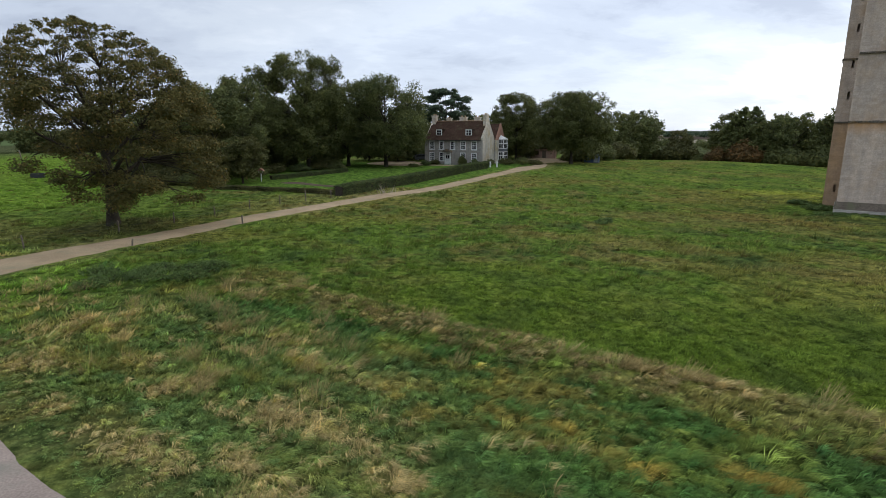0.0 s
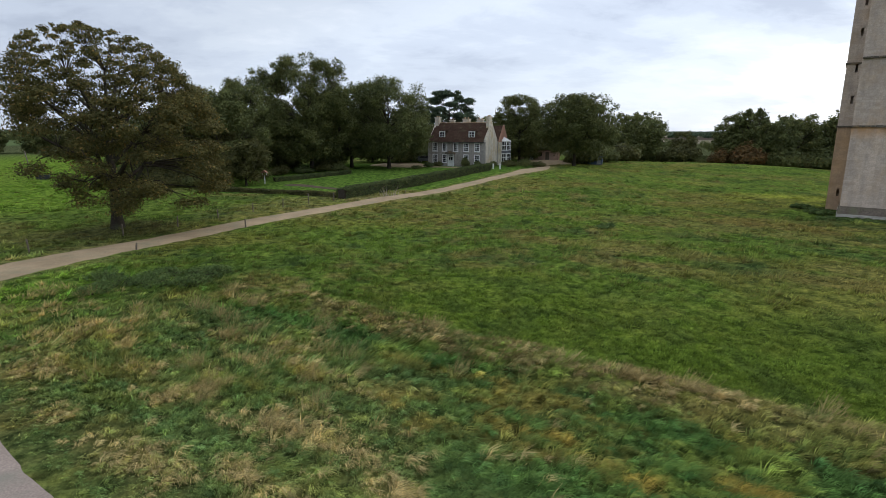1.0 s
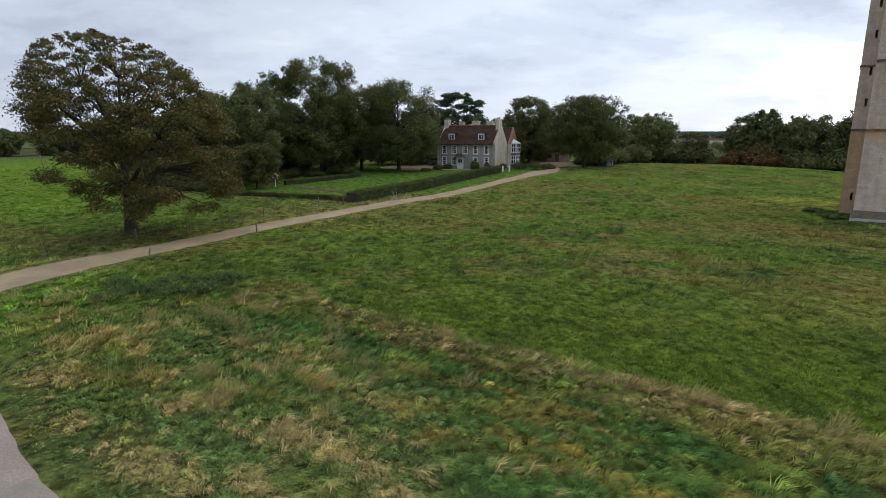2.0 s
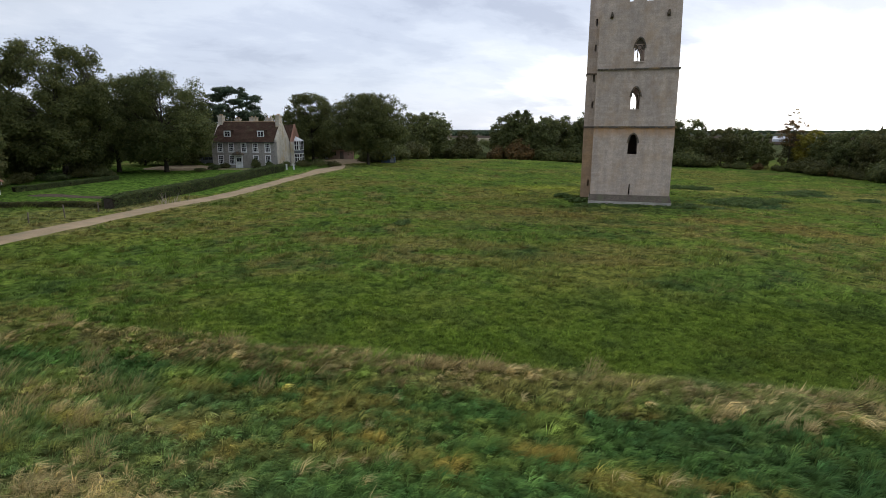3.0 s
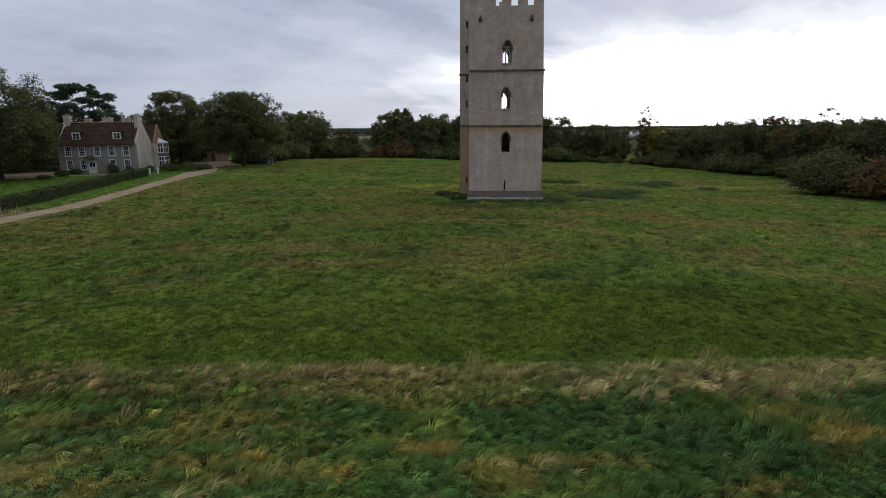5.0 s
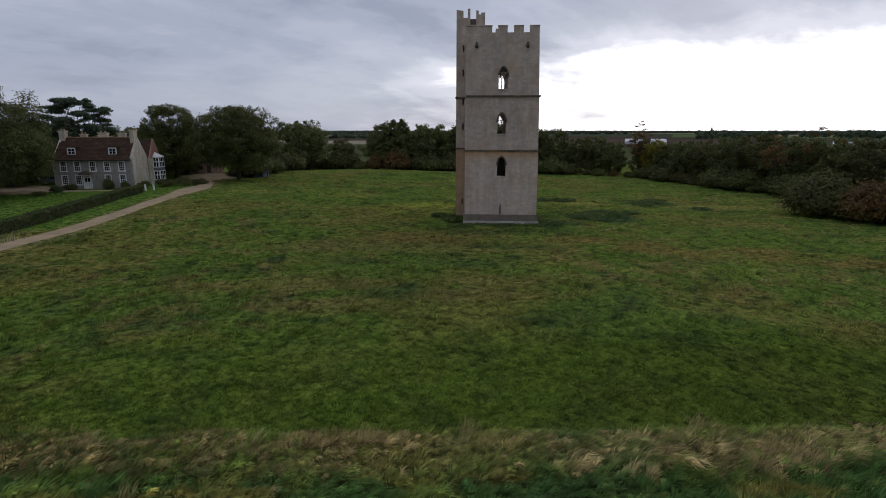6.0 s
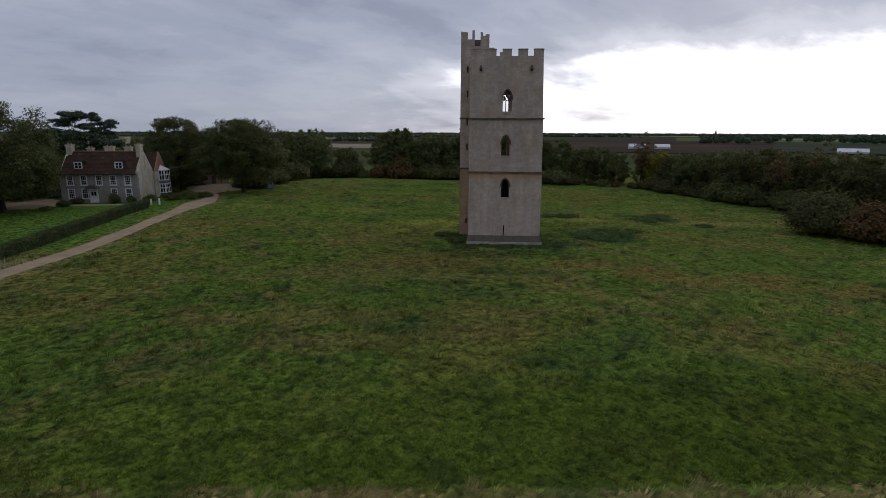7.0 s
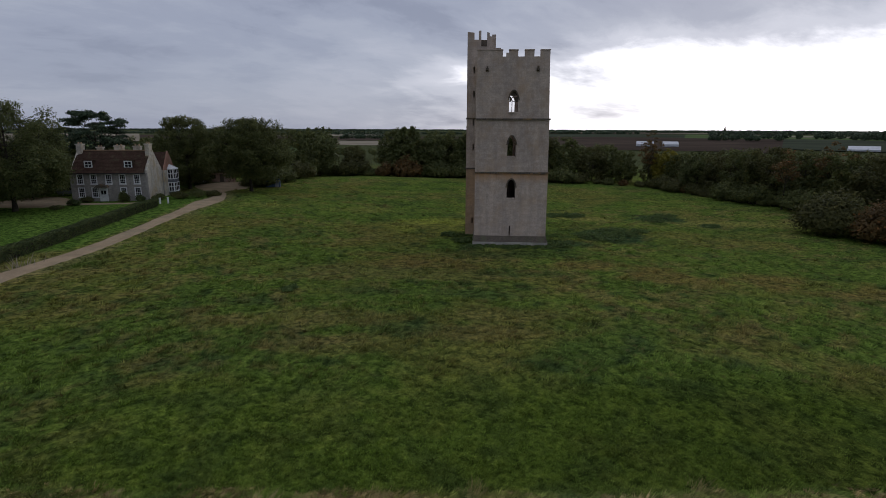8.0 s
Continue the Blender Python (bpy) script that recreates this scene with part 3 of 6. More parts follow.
tagged(ground, "rough green pasture with dry and lush patches", "ground", kind="structure")


def ribbon(name, pts, width, material, label, lift=0.03):
    """A worn track laid on the land along a line."""
    dense = []
    for i in range(len(pts) - 1):
        p0, p1, p2, p3 = (Vector(pts[min(max(k, 0), len(pts) - 1)]) for k in (i - 1, i, i + 1, i + 2))
        for u in np.linspace(0, 1, 14, endpoint=False):
            dense.append(0.5 * ((2 * p1) + (p2 - p0) * u + (2 * p0 - 5 * p1 + 4 * p2 - p3) * u * u + (3 * p1 - p0 - 3 * p2 + p3) * u**3))
    rows = []
    for i, p in enumerate(dense):
        d = (dense[min(i + 1, len(dense) - 1)] - dense[max(i - 1, 0)]).normalized()
        side = Vector((d.y, -d.x))
        w = width(i / len(dense)) if callable(width) else width
        row = []
        for k in range(9):
            u = k / 8 - 0.5
            edge = 0.22 * (vnoise(np.array(p.x + 50 * u), np.array(p.y), 1.3, 3, 20) - 0.5) * (abs(u) > 0.4)
            xy = p + side * (w * u + float(edge))
            crown = 0.06 * (1 - (2 * u) ** 2) + 0.02 * math.cos(u * 12) - 0.12 * (abs(u) > 0.49)
            row.append((xy.x, xy.y, crown + lift))
        rows.append(row)
    v = np.array(rows)
    v[..., 2] += relief(v[..., 0], v[..., 1])
    n = np.arange(v.shape[0] * 9).reshape(-1, 9)
    f = np.stack([n[:-1, :-1], n[1:, :-1], n[1:, 1:], n[:-1, 1:]], -1).reshape(-1, 4)
    return tagged(sheet(name, v.reshape(-1, 3), f, material, None, None, True), label, "road", kind="structure")


ribbon("road", TRACK, lambda u: 4.3 - 1.7 * min(1, max(0, (u - 0.1) / 0.28)) + 2.0 * math.exp(-(((u - 0.70) / 0.06) ** 2)), GRAVEL, "pale gravel farm track leading to the house", 0.09)
ribbon("pavement", FOOTPATH, 3.65, PATH_GREY, "grey gravel path beside the long grass", 0.07)


# ---- the ruined tower ----
PLINTH_TOP = surface('mossy_plinth_slope', (0.20, 0.165, 0.13), (0.11, 0.09, 0.072), 1.2, 8, 0.95, (0.15, 0.15, 0.09), 0.8)

def tower():
    t = thing("tower", pose(*TOWER_AT, 0, 0, TOWER_TURN), "tall square ruined limestone tower with battlements and stair turret", "tower")
    depth, wall = 8.9, 1.15
    stages = [(1.2, 9.25, 4.50, 4.50), (9.25, 15.76, 4.46, 4.40), (15.76, 22.95, 4.36, 4.16)]
    front_holes = [[(-0.56, 0.50, 6.02, 7.5, 8.36), (-0.16, 0.0, 1.25, 2.5)], [(-0.62, 0.42, 11.25, 12.75, 13.66)], [(-0.57, 0.53, 16.6, 18.1, 19.06)]]
    back_holes = [[], [(-1.0, 0.52, 10.9, 12.6, 13.7)], [(-1.0, 0.62, 16.3, 18.0, 19.2)]]
    for k, (z0, z1, w0, w1) in enumerate(stages):
        for side, holes in (("front", front_holes[k]), ("back", back_holes[k])):
            bm = bmesh.new()
            pierced(bm, -w0, w0, z0, z1, 0, wall, holes)
            for v in bm.verts:
                if v.co.x > 0:
                    v.co.x *= 1 + (w1 / w0 - 1) * (v.co.z - z0) / (z1 - z0)
                if v.co.x < -4.2:
                    v.co.x = -4.58
                v.co.y += 0.12 * (v.co.z / 23)
                if side == "back":
                    v.co.y = depth - v.co.y
            part(side + "_wall", bm, STONE_LOW if k == 0 else STONE, t)
        for sx in (-1, 1):
            bm = bmesh.new()
            v = box(bm, *sorted((sx * (w0 - wall), sx * w0)), wall + 0.003, depth - wall - 0.003, z0, z1)
            for p in v:
                if abs(p.co.x) > w0 - 0.01:
                    p.co.x = -4.58 if sx < 0 else (w1 if p.co.z > z1 - 0.01 else w0)
            part("side_wall", bm, STONE_LOW if k == 0 else STONE, t)
    # battered plinth in two steps
    for z0, z1, out0, out1, m in ((-1.2, 0.42, 0.30, 0.27, STONE_PALE), (0.42, 1.2, 0.24, 0.05, PLINTH_TOP)):
        bm = bmesh.new()
        lo, hi = 4.5 + out0, 4.5 + out1
        a = [bm.verts.new(p) for p in ((-lo, -out0, z0), (lo, -out0, z0), (lo, depth + out0, z0), (-lo, depth + out0, z0))]
        b = [bm.verts.new(p) for p in ((-hi, -out1, z1), (hi, -out1, z1), (hi, depth + out1, z1), (-hi, depth + out1, z1))]
        bm.faces.new(a[::-1]), bm.faces.new(b)
        for i in range(4):
            bm.faces.new((a[i], a[(i + 1) % 4], b[(i + 1) % 4], b[i]))
        part("plinth", bm, m, t, "pale sloping stone plinth")
    # string courses, ragged where stones have gone
    rng = random.Random(3)
    for z, w, ragged in ((9.27, 4.5, 0.5), (15.77, 4.42, 0.05)):
        bm = bmesh.new()
        x = -w - 0.12
        while x < w + 0.12:
            step = rng.uniform(0.35, 0.7)
            if rng.random() > ragged * 0.01:
                out = 0.16 - rng.random() * 0.11 * ragged * 2
                box(bm, x, min(x + step - 0.015, w + 0.12), -out, 0.10, z - 0.09 - rng.random() * 0.22 * ragged, z + 0.07 - rng.random() * 0.10 * ragged)
            x += step
        for sx in (-1, 1):
            box(bm, *sorted((sx * (w - 0.05), sx * (w + 0.12))), 0.11, depth + 0.1, z - 0.09, z + 0.06)
        part("string_course", bm, STONE_DARK, t, "weathered projecting stone band")
    # parapet with merlons
    wp, yp = 4.17, 0.122
    front_merlons = [(-4.5, -1.47, 23.9), (-0.73, 0.36, 23.9), (1.15, 2.28, 23.9), (3.02, 4.17, 23.9)]
    bm = boxes((-4.55, wp, yp, yp + 0.5, 22.95, 23.06))
    part("parapet", bm, STONE, t)
    for x0, x1, top in front_merlons:
        bm = bmesh.new()
        box(bm, x0, x1, yp, yp + 0.48, 23.063, top - 0.12)
        prism_points = ((x0 - 0.05, top - 0.117), (x1 + 0.05, top - 0.117), (x1 + 0.02, top - 0.02), (x0 - 0.02, top - 0.02))
        prism(bm, prism_points, yp - 0.05, yp + 0.53)
        part("merlon", bm, STONE, t)
    bm = boxes((-1.05, -0.733, yp, yp + 0.48, 23.063, 23.5))
    part("merlon", bm, STONE, t)
    for sx in (-1, 1):
        bm = boxes((*sorted((sx * (wp - 0.5), sx * wp)), yp + 0.503, depth - 0.6, 22.95, 23.06))
        part("parapet", bm, STONE, t)
        for k in range(4):
            y = 1.6 + k * 1.9
            bm = boxes((*sorted((sx * (wp - 0.48), sx * wp)), y, y + 1.1, 23.063, 23.88), bevel=0.03)
            part("merlon", bm, STONE, t)
    bm = boxes((-wp, wp, depth - 0.6, depth - 0.1, 22.95, 23.06))
    part("parapet", bm, STONE, t)
    for k in range(4):
        x = -2.2 + k * 1.9
        part("merlon", boxes((x, x + 1.05, depth - 0.58, depth - 0.12, 23.063, 23.88), bevel=0.03), STONE, t)
    # tracery in the top window, cusps and hood moulds
    def tracery(x0, x1, z0, spring, top, lights):
        bm = bmesh.new()
        mid = (x0 + x1) / 2
        for k in range(1, lights):
            x = x0 + (x1 - x0) * k / lights
            box(bm, x - 0.045, x + 0.045, 0.32, 0.46, z0, spring + 0.45)
        ring = [(mid + 0.24 * math.cos(a), spring + 0.70 + 0.26 * math.sin(a)) for a in np.linspace(0, 2 * np.pi, 13)[:-1]]
        for p, q in zip(ring, ring[1:] + ring[:1]):
            d = Vector((q[0] - p[0], q[1] - p[1]))
            n = Vector((-d.y, d.x)).normalized() * 0.045
            prism(bm, [(p[0] - n.x, p[1] - n.y), (q[0] - n.x, q[1] - n.y), (q[0] + n.x, q[1] + n.y), (p[0] + n.x, p[1] + n.y)], 0.32, 0.46)
        for sx in (-1, 1):           # cusped spandrels beside the ring
            xa = mid + sx * 0.5
            prism(bm, [(xa, spring + 0.35), (xa - sx * 0.16, spring + 0.42), (xa - sx * 0.26, spring + 0.62), (xa - sx * 0.2, spring + 1.0), (xa, spring + 1.0)], 0.33, 0.45)
        return bm
    bm = tracery(-0.56, 0.52, 16.6, 17.42, 19.06, 3)
    head = [p for p in arch_points(-0.56, 0.52, 18.1, 19.05, 10) if p[1] > 18.4]
    prism(bm, [(x, z) for x, z in head[::-1]], 0.33, 0.45)
    part("tracery", bm, STONE_DARK, t, "broken stone window tracery")
    # unseen vault floor, added to keep the room behind the lowest window dark
    part("floor", boxes((-3.4, 3.3, 1.16, 7.7, 9.3, 9.6)), STONE_DARK, t)
    for x0, x1, spring, top in ((-0.56, 0.50, 7.5, 8.36), (-0.61, 0.41, 12.75, 13.66), (-0.56, 0.52, 18.1, 19.06)):
        bm = bmesh.new()
        outer, inner = arch_points(x0 - 0.17, x1 + 0.17, spring - 0.12, top + 0.2), arch_points(x0 - 0.02, x1 + 0.02, spring - 0.12, top + 0.02)
        for i in range(len(outer) - 1):
            (a, b), (c, d), (e, f), (g, h) = outer[i], outer[i + 1], inner[i + 1], inner[i]
            v = [bm.verts.new((x, y, z)) for y in (-0.04, 0.14) for x, z in ((a, b), (c, d), (e, f), (g, h))]
            for q in ((0, 1, 2, 3), (0, 4, 5, 1), (2, 6, 7, 3)):
                bm.faces.new([v[j] for j in q])
        part("hood_mould", bm, STONE_DARK, t)
        if spring < 13:
            for sx in (-1, 1):
                xa = x0 if sx < 0 else x1
                bm = bmesh.new()
                prism(bm, [(xa, spring - 0.2), (xa - sx * 0.22, spring + 0.12), (xa - sx * 0.1, spring + 0.22), (xa - sx * 0.26, spring + 0.5), (xa, spring + 0.45)], 0.3, 0.45)
                part("cusp", bm, STONE_DARK, t)
        bm = boxes((x0 - 0.08, x1 + 0.08, -0.015, 0.3, {7.5: 5.86, 12.75: 11.09, 18.1: 16.44}[spring], {7.5: 6.017, 12.75: 11.247, 18.1: 16.597}[spring]))
        part("window_sill", bm, STONE, t)
    # water spouts under the parapet
    for x in (-3.29, 2.80):
        bm = bmesh.new()
        v = box(bm, x - 0.17, x + 0.17, -0.55, 0.12, 21.35, 21.72)
        for p in v:
            if p.co.y < -0.5:
                p.co.x, p.co.z = x + (p.co.x - x) * 0.7, p.co.z + (0.1 if p.co.z < 21.5 else -0.02)
        box(bm, x - 0.09, x + 0.09, -0.40, 0.1, 21.722, 21.95)
        part("water_spout", bm, STONE_DARK, t, "dark worn stone gargoyle")
    # stair turret at the back corner, its head broken open
    u0, u1, v0, v1 = -5.92, -2.2, 7.0, 10.6
    for z0, z1, m in ((-1.2, 9.25, STONE_WARM), (9.253, 24.9, STONE)):
        bm = bmesh.new()
        holes = [(-5.10, -4.86, z, z + 0.85) for z in (1.5, 11.7, 15.0, 18.7, 21.8) if z0 < z < z1]
        pierced(bm, u0, u1, z0, z1, v0, v0 + 0.6, holes)
        box(bm, u0, u0 + 0.6, v0 + 0.603, v1, z0, z1)
        box(bm, u1 - 0.6, u1, v0 + 0.603, v1, max(z0, 9.253), z1) if z1 > 10 else None
        box(bm, u0 + 0.603, u1 - 0.603, v1 - 0.6, v1, z0, z1)
        box(bm, u0 + 0.603, u1 - 0.603, v0 + 0.9, v0 + 1.0, z0, z1 - 0.3)
        part("stair_turret", bm, m, t, "stone stair turret with slit windows")
    for z in (9.25, 15.95):
        part("string_course", boxes((u0 - 0.1, u1, v0 - 0.12, v0 - 0.003, z - 0.1, z + 0.08), (u0 - 0.1, u0 - 0.003, v0, v1, z - 0.1, z + 0.08)), STONE_DARK, t)
    for x0, x1, y0, y1, top in ((-5.92, -5.02, 7.0, 7.55, 27.0), (-5.017, -4.45, 7.0, 7.5, 26.1), (-4.447, -4.12, 7.0, 7.6, 27.15), (-4.117, -3.37, 7.0, 7.4, 25.2), (-3.36, -3.02, 7.0, 7.5, 26.95), (-3.017, -2.72, 7.0, 7.5, 26.5), (-2.717, -2.2, 7.0, 8.3, 26.7), (-5.92, -5.4, 7.553, 10.6, 26.6), (-5.397, -2.2, 10.1, 10.6, 26.5)):
        bm = bmesh.new()
        v = box(bm, x0, x1, y0, y1, 24.903, top)
        r = random.Random(int(x0 * 100))
        for p in v[4:]:
            p.co.z -= r.uniform(0, 0.12)
        # shade inside the turret is put into the back wall's darker stone
        part("turret_merlon", bm, STONE_DARK if y0 > 10 else STONE, t)
    part("parapet", boxes((-2.197, -1.5, 7.2, 7.7, 23.06, 25.0)), STONE, t)
    return t


tower()


# ---- trees, bushes and hedges ----
def tree_meshes(seed, height, spread, bole, girth, clumps, leaves, leaf, bark, foliage_mat, outline=(0.55, 0.85, 1.0, 1.0, 0.92, 0.72, 0.3), flat=0.55, clump_r=None, low=0.0, hollow=0.35, squash=1.0, limbs=8, airy=0.0, shift=(0, 0), top_shift=None, shell=None, lobes=0):
    """Trunk with limbs, and a crown of leaf clumps, as two arrays of a tree that stands at the origin."""
    rng = np.random.default_rng(seed)
    clump_r = clump_r or spread * 0.26
    # clumps lie within an uneven outline of revolution, mostly near its outside
    pts = []
    z0, z1 = bole + low + clump_r * flat * 0.4, height - clump_r * flat * 0.75
    wave = rng.uniform(0, 6.3, 4)
    while len(pts) < clumps:
        u, a = rng.uniform(0, 1), rng.uniform(0, 2 * np.pi)
        wide = np.interp(u, np.linspace(0, 1, len(outline)), outline)
        if rng.uniform(0, 1) > wide:
            continue
        r = math.sqrt(rng.uniform(hollow if u < 0.42 or shell is None else shell, 1)) if u < 0.85 else math.sqrt(rng.uniform(0, 1))
        wob = 1 + 0.10 * math.sin(2 * a + wave[0]) + 0.08 * math.sin(3 * a + wave[1] + 4 * u) + 0.06 * math.sin(5 * a + wave[2] + 9 * u)
        wob = wob if shell is None else 1 + 0.3 * (wob - 1)
        rad = max(wide * spread * wob - clump_r * 0.75, 0.1) * r
        if shell is not None and len(pts) % 2:      # an even dome over the upper crown
            k = len(pts) // 2
            u, a, r = 0.42 + 0.58 * math.sqrt((k + 0.5) / (clumps / 2)), k * 2.399963, 1.0
            wide = np.interp(u, np.linspace(0, 1, len(outline)), outline) * (1 if u < 0.93 else (1 - u) / 0.07)
            rad = max(wide * spread - clump_r * 0.5, 0.1)
        sag = (z1 - z0) * 0.05 * math.sin(4 * a + wave[3])
        pts.append((math.cos(a) * rad + shift[0] + ((top_shift if top_shift is not None else shift[0]) - shift[0]) * u, math.sin(a) * rad * squash + shift[1], z0 + (z1 - z0) * u + sag * (1 - r)))
    pts = np.array(pts)
    if lobes:                     # clumps gather into a few large lobes, with hollows between
        heads = pts[rng.choice(clumps, lobes, replace=False)]
        near = np.linalg.norm(pts[:, None] - heads[None], axis=2).argmin(1)
        pts = pts + (heads[near] - pts) * (0.34 * rng.uniform(0.5, 1, (clumps, 1)))
    # the bole and its limbs
    pieces = []
    lean = rng.normal(size=2) * 0.02 * height
    spine = [np.array([lean[0] * u * u, lean[1] * u * u, height * 0.78 * u - 0.25]) for u in np.linspace(0, 1, 9)]
    pieces.append(tube(spine, [girth * (1.35 if i == 0 else 1 - 0.85 * i / 8) for i in range(9)], 8))
    nodes = []
    for k in range(limbs):
        a = k * 2.399 + rng.uniform(-0.3, 0.3)
        z0 = bole * 0.9 + (height * 0.62 - bole * 0.9) * (k / limbs) ** 0.9
        start = np.array([lean[0] * (z0 / height), lean[1] * (z0 / height), z0])
        reach = spread * rng.uniform(0.45, 0.72)
        up = (height - z0) * rng.uniform(0.25, 0.5)
        line = [start + np.array([math.cos(a) * reach * u, math.sin(a) * reach * u, up * u**1.25]) + rng.normal(size=3) * 0.03 * spread * u for u in np.linspace(0, 1, 6)]
        pieces.append(tube(line, [girth * 0.48 * (1 - 0.75 * i / 5) for i in range(6)], 6))
        nodes += [(p, girth * 0.48 * (1 - 0.75 * i / 5)) for i, p in enumerate(line) if i > 1]
    nodes += [(p, girth * (1 - 0.85 * i / 8)) for i, p in enumerate(spine) if i > 3]
    places = np.array([p for p, _ in nodes])
    for p in pts:
        below = np.linalg.norm(places - (p - [0, 0, 0.25 * spread]), axis=1)
        i = int(below.argmin())
        a, r = places[i], min(nodes[i][1] * 0.6, girth * 0.2)
        bend = (a + p) / 2 + [0, 0, 0.08 * np.linalg.norm(p - a)] + rng.normal(size=3) * 0.04 * spread
        pieces.append(tube([a, bend, p], [r, r * 0.6, r * 0.2], 4))
    wood = joined(pieces)
    # the leaves
    small = (1 - airy * np.clip((pts[:, 2] - z0) / (z1 - z0), 0, 1)) * rng.uniform(0.65, 1.35, clumps)
    per = rng.multinomial(leaves, small**2 / (small**2).sum())
    own = np.repeat(np.arange(clumps), per)
    d = rng.normal(size=(leaves, 3))
    d /= np.linalg.norm(d, axis=1, keepdims=True)
    radius = clump_r * small[own]
    r = rng.uniform(0.1, 1, leaves) ** 0.45 * (1 + 0.18 * rng.normal(size=leaves))
    off = d * (r * radius)[:, None]
    off[:, 2] *= flat
    off[:, 2] -= (0.15 if flat < 0.6 else 0.04) * np.hypot(off[:, 0], off[:, 1]) ** 2 / clump_r
    centres = pts[own] + off
    centres[:, 2] = np.maximum(centres[:, 2], 0.12)
    normals = d * [0.7, 0.7, 0.7] + rng.normal(size=(leaves, 3)) * 0.45 + [0, 0, 0.55]
    crown = leaf_mesh(rng, centres, normals, leaf)
    return wood, crown


def tree(name, x, y, label, mats, category="tree", group="", z=None, **shape):
    wood, crown = tree_meshes(bark=None, foliage_mat=None, **shape)
    z = float(relief(x, y)) if z is None else z
    t = thing(name, pose(x, y, z), label, category, group)
    sheet("trunk", *wood, mats[0], t, None, True)
    sheet("crown", *crown, mats[1], t)
    return t


def bush_mesh(seed, rx, ry, h, lumps, leaves, leaf, lump=0.5):
    """A bush from the ground up: stems under lumpy mounds of leaves."""
    rng = np.random.default_rng(seed)
    a, r = rng.uniform(0, 2 * np.pi, lumps), np.sqrt(rng.uniform(0, 0.8, lumps))
    tall = h * (1 - 0.55 * r**2) * rng.uniform(0.7, 1.0, lumps)
    pts = np.stack([np.cos(a) * r * rx * 0.8, np.sin(a) * r * ry * 0.8, tall * 0.58], 1)
    size = np.stack([np.full(lumps, min(rx, ry) * lump), np.full(lumps, min(rx, ry) * lump), tall * 0.44], 1) * rng.uniform(0.75, 1.2, (lumps, 1))
    own = rng.integers(0, lumps, leaves)
    d = rng.normal(size=(leaves, 3))
    d /= np.linalg.norm(d, axis=1, keepdims=True)
    k = rng.uniform(0.25, 1, leaves) ** 0.4 * (1 + 0.13 * rng.normal(size=leaves))
    c = pts[own] + d * size[own] * k[:, None]
    low = c[:, 2] < 0.05
    c[low, 2] = rng.uniform(0.04, max(h * 0.4, 0.06), low.sum())
    leafy = leaf_mesh(rng, c, d + rng.normal(size=(leaves, 3)) * 0.5 + [0, 0, 0.4], leaf)
    stems = joined([tube([(p[0] * 0.25, p[1] * 0.25, -0.2), (p[0] * 0.6, p[1] * 0.6, p[2] * 0.5), p], [0.035 * h / 2, 0.025 * h / 2, 0.01], 4) for p in pts])
    return stems, leafy


def bush(name, x, y, label, mat, category="bush", group="", z=None, **shape):
    stems, leafy = bush_mesh(**shape)
    t = thing(name, pose(x, y, float(relief(x, y)) if z is None else z, 0, 0, shape["seed"] * 37 % 360 if abs(shape["rx"] - shape["ry"]) < 0.5 else 0), label, category, group)
    sheet("stems", *stems, BARK, t)
    sheet("crown", *leafy, mat, t)
    return t


def hedge(name, pts, width, height, label, mat, leaves, leaf, seed=1, ragged=0.12):
    """A hedge along a line: a twiggy core and a coat of leaves."""
    rng = np.random.default_rng(seed)
    pts = np.array(pts, float)
    seg = np.linalg.norm(np.diff(pts, axis=0), axis=1)
    at = rng.uniform(0, seg.sum(), leaves)
    i = np.clip(np.searchsorted(np.cumsum(seg), at), 0, len(seg) - 1)
    u = (at - np.r_[0, np.cumsum(seg)][i]) / seg[i]
    base = pts[i] + (pts[i + 1] - pts[i]) * u[:, None]
    d = (pts[i + 1] - pts[i]) / seg[i][:, None]
    side = np.stack([d[:, 1], -d[:, 0]], 1)
    h = height * (1 + ragged * (vnoise(at, at * 0, 1.7, 3, seed) - 0.5) * 2)
    w = width * (1 + ragged * (vnoise(at, at * 0 + 9, 2.3, 2, seed + 1) - 0.5) * 2) / 2
    a = rng.uniform(0, 1, leaves)
    edge = rng.uniform(0.72, 1.06, leaves)
    top = rng.uniform(0, 1, leaves) < width / (width + 1.3 * height)
    lat = np.where(top, rng.uniform(-1, 1, leaves), np.where(rng.uniform(size=leaves) < 0.5, -1, 1) * edge) * w
    z = np.where(top, h * (0.9 + 0.12 * a - 0.12 * (lat / w) ** 2), h * a * 0.97)
    xy = base + side * lat[:, None]
    c = np.column_stack([xy, z + relief(xy[:, 0], xy[:, 1])])
    n = np.column_stack([side * np.where(top, 0, np.sign(lat))[:, None], np.where(top, 1.0, 0.25)]) + rng.normal(size=(leaves, 3)) * 0.5
    t = thing(name, pose(0, 0, 0), label, "hedge")
    core = bmesh.new()
    for p, q in zip(pts, pts[1:]):
        ang = math.degrees(math.atan2(q[1] - p[1], q[0] - p[0]))
        length = float(np.linalg.norm(q - p))
        n_seg = max(1, int(length / 4))
        for k in range(n_seg):
            c0 = p + (q - p) * (k + 0.5) / n_seg
            box(core, -length / n_seg / 2, length / n_seg / 2, -width * 0.32, width * 0.32, -0.3, height * 0.8, pose(c0[0], c0[1], float(relief(*c0)), 0, 0, ang))
    part("core", core, BARK, t, "dark inner twigs")
    sheet("leaf_coat", *leaf_mesh(rng, c, n, leaf), mat, t)
    return t


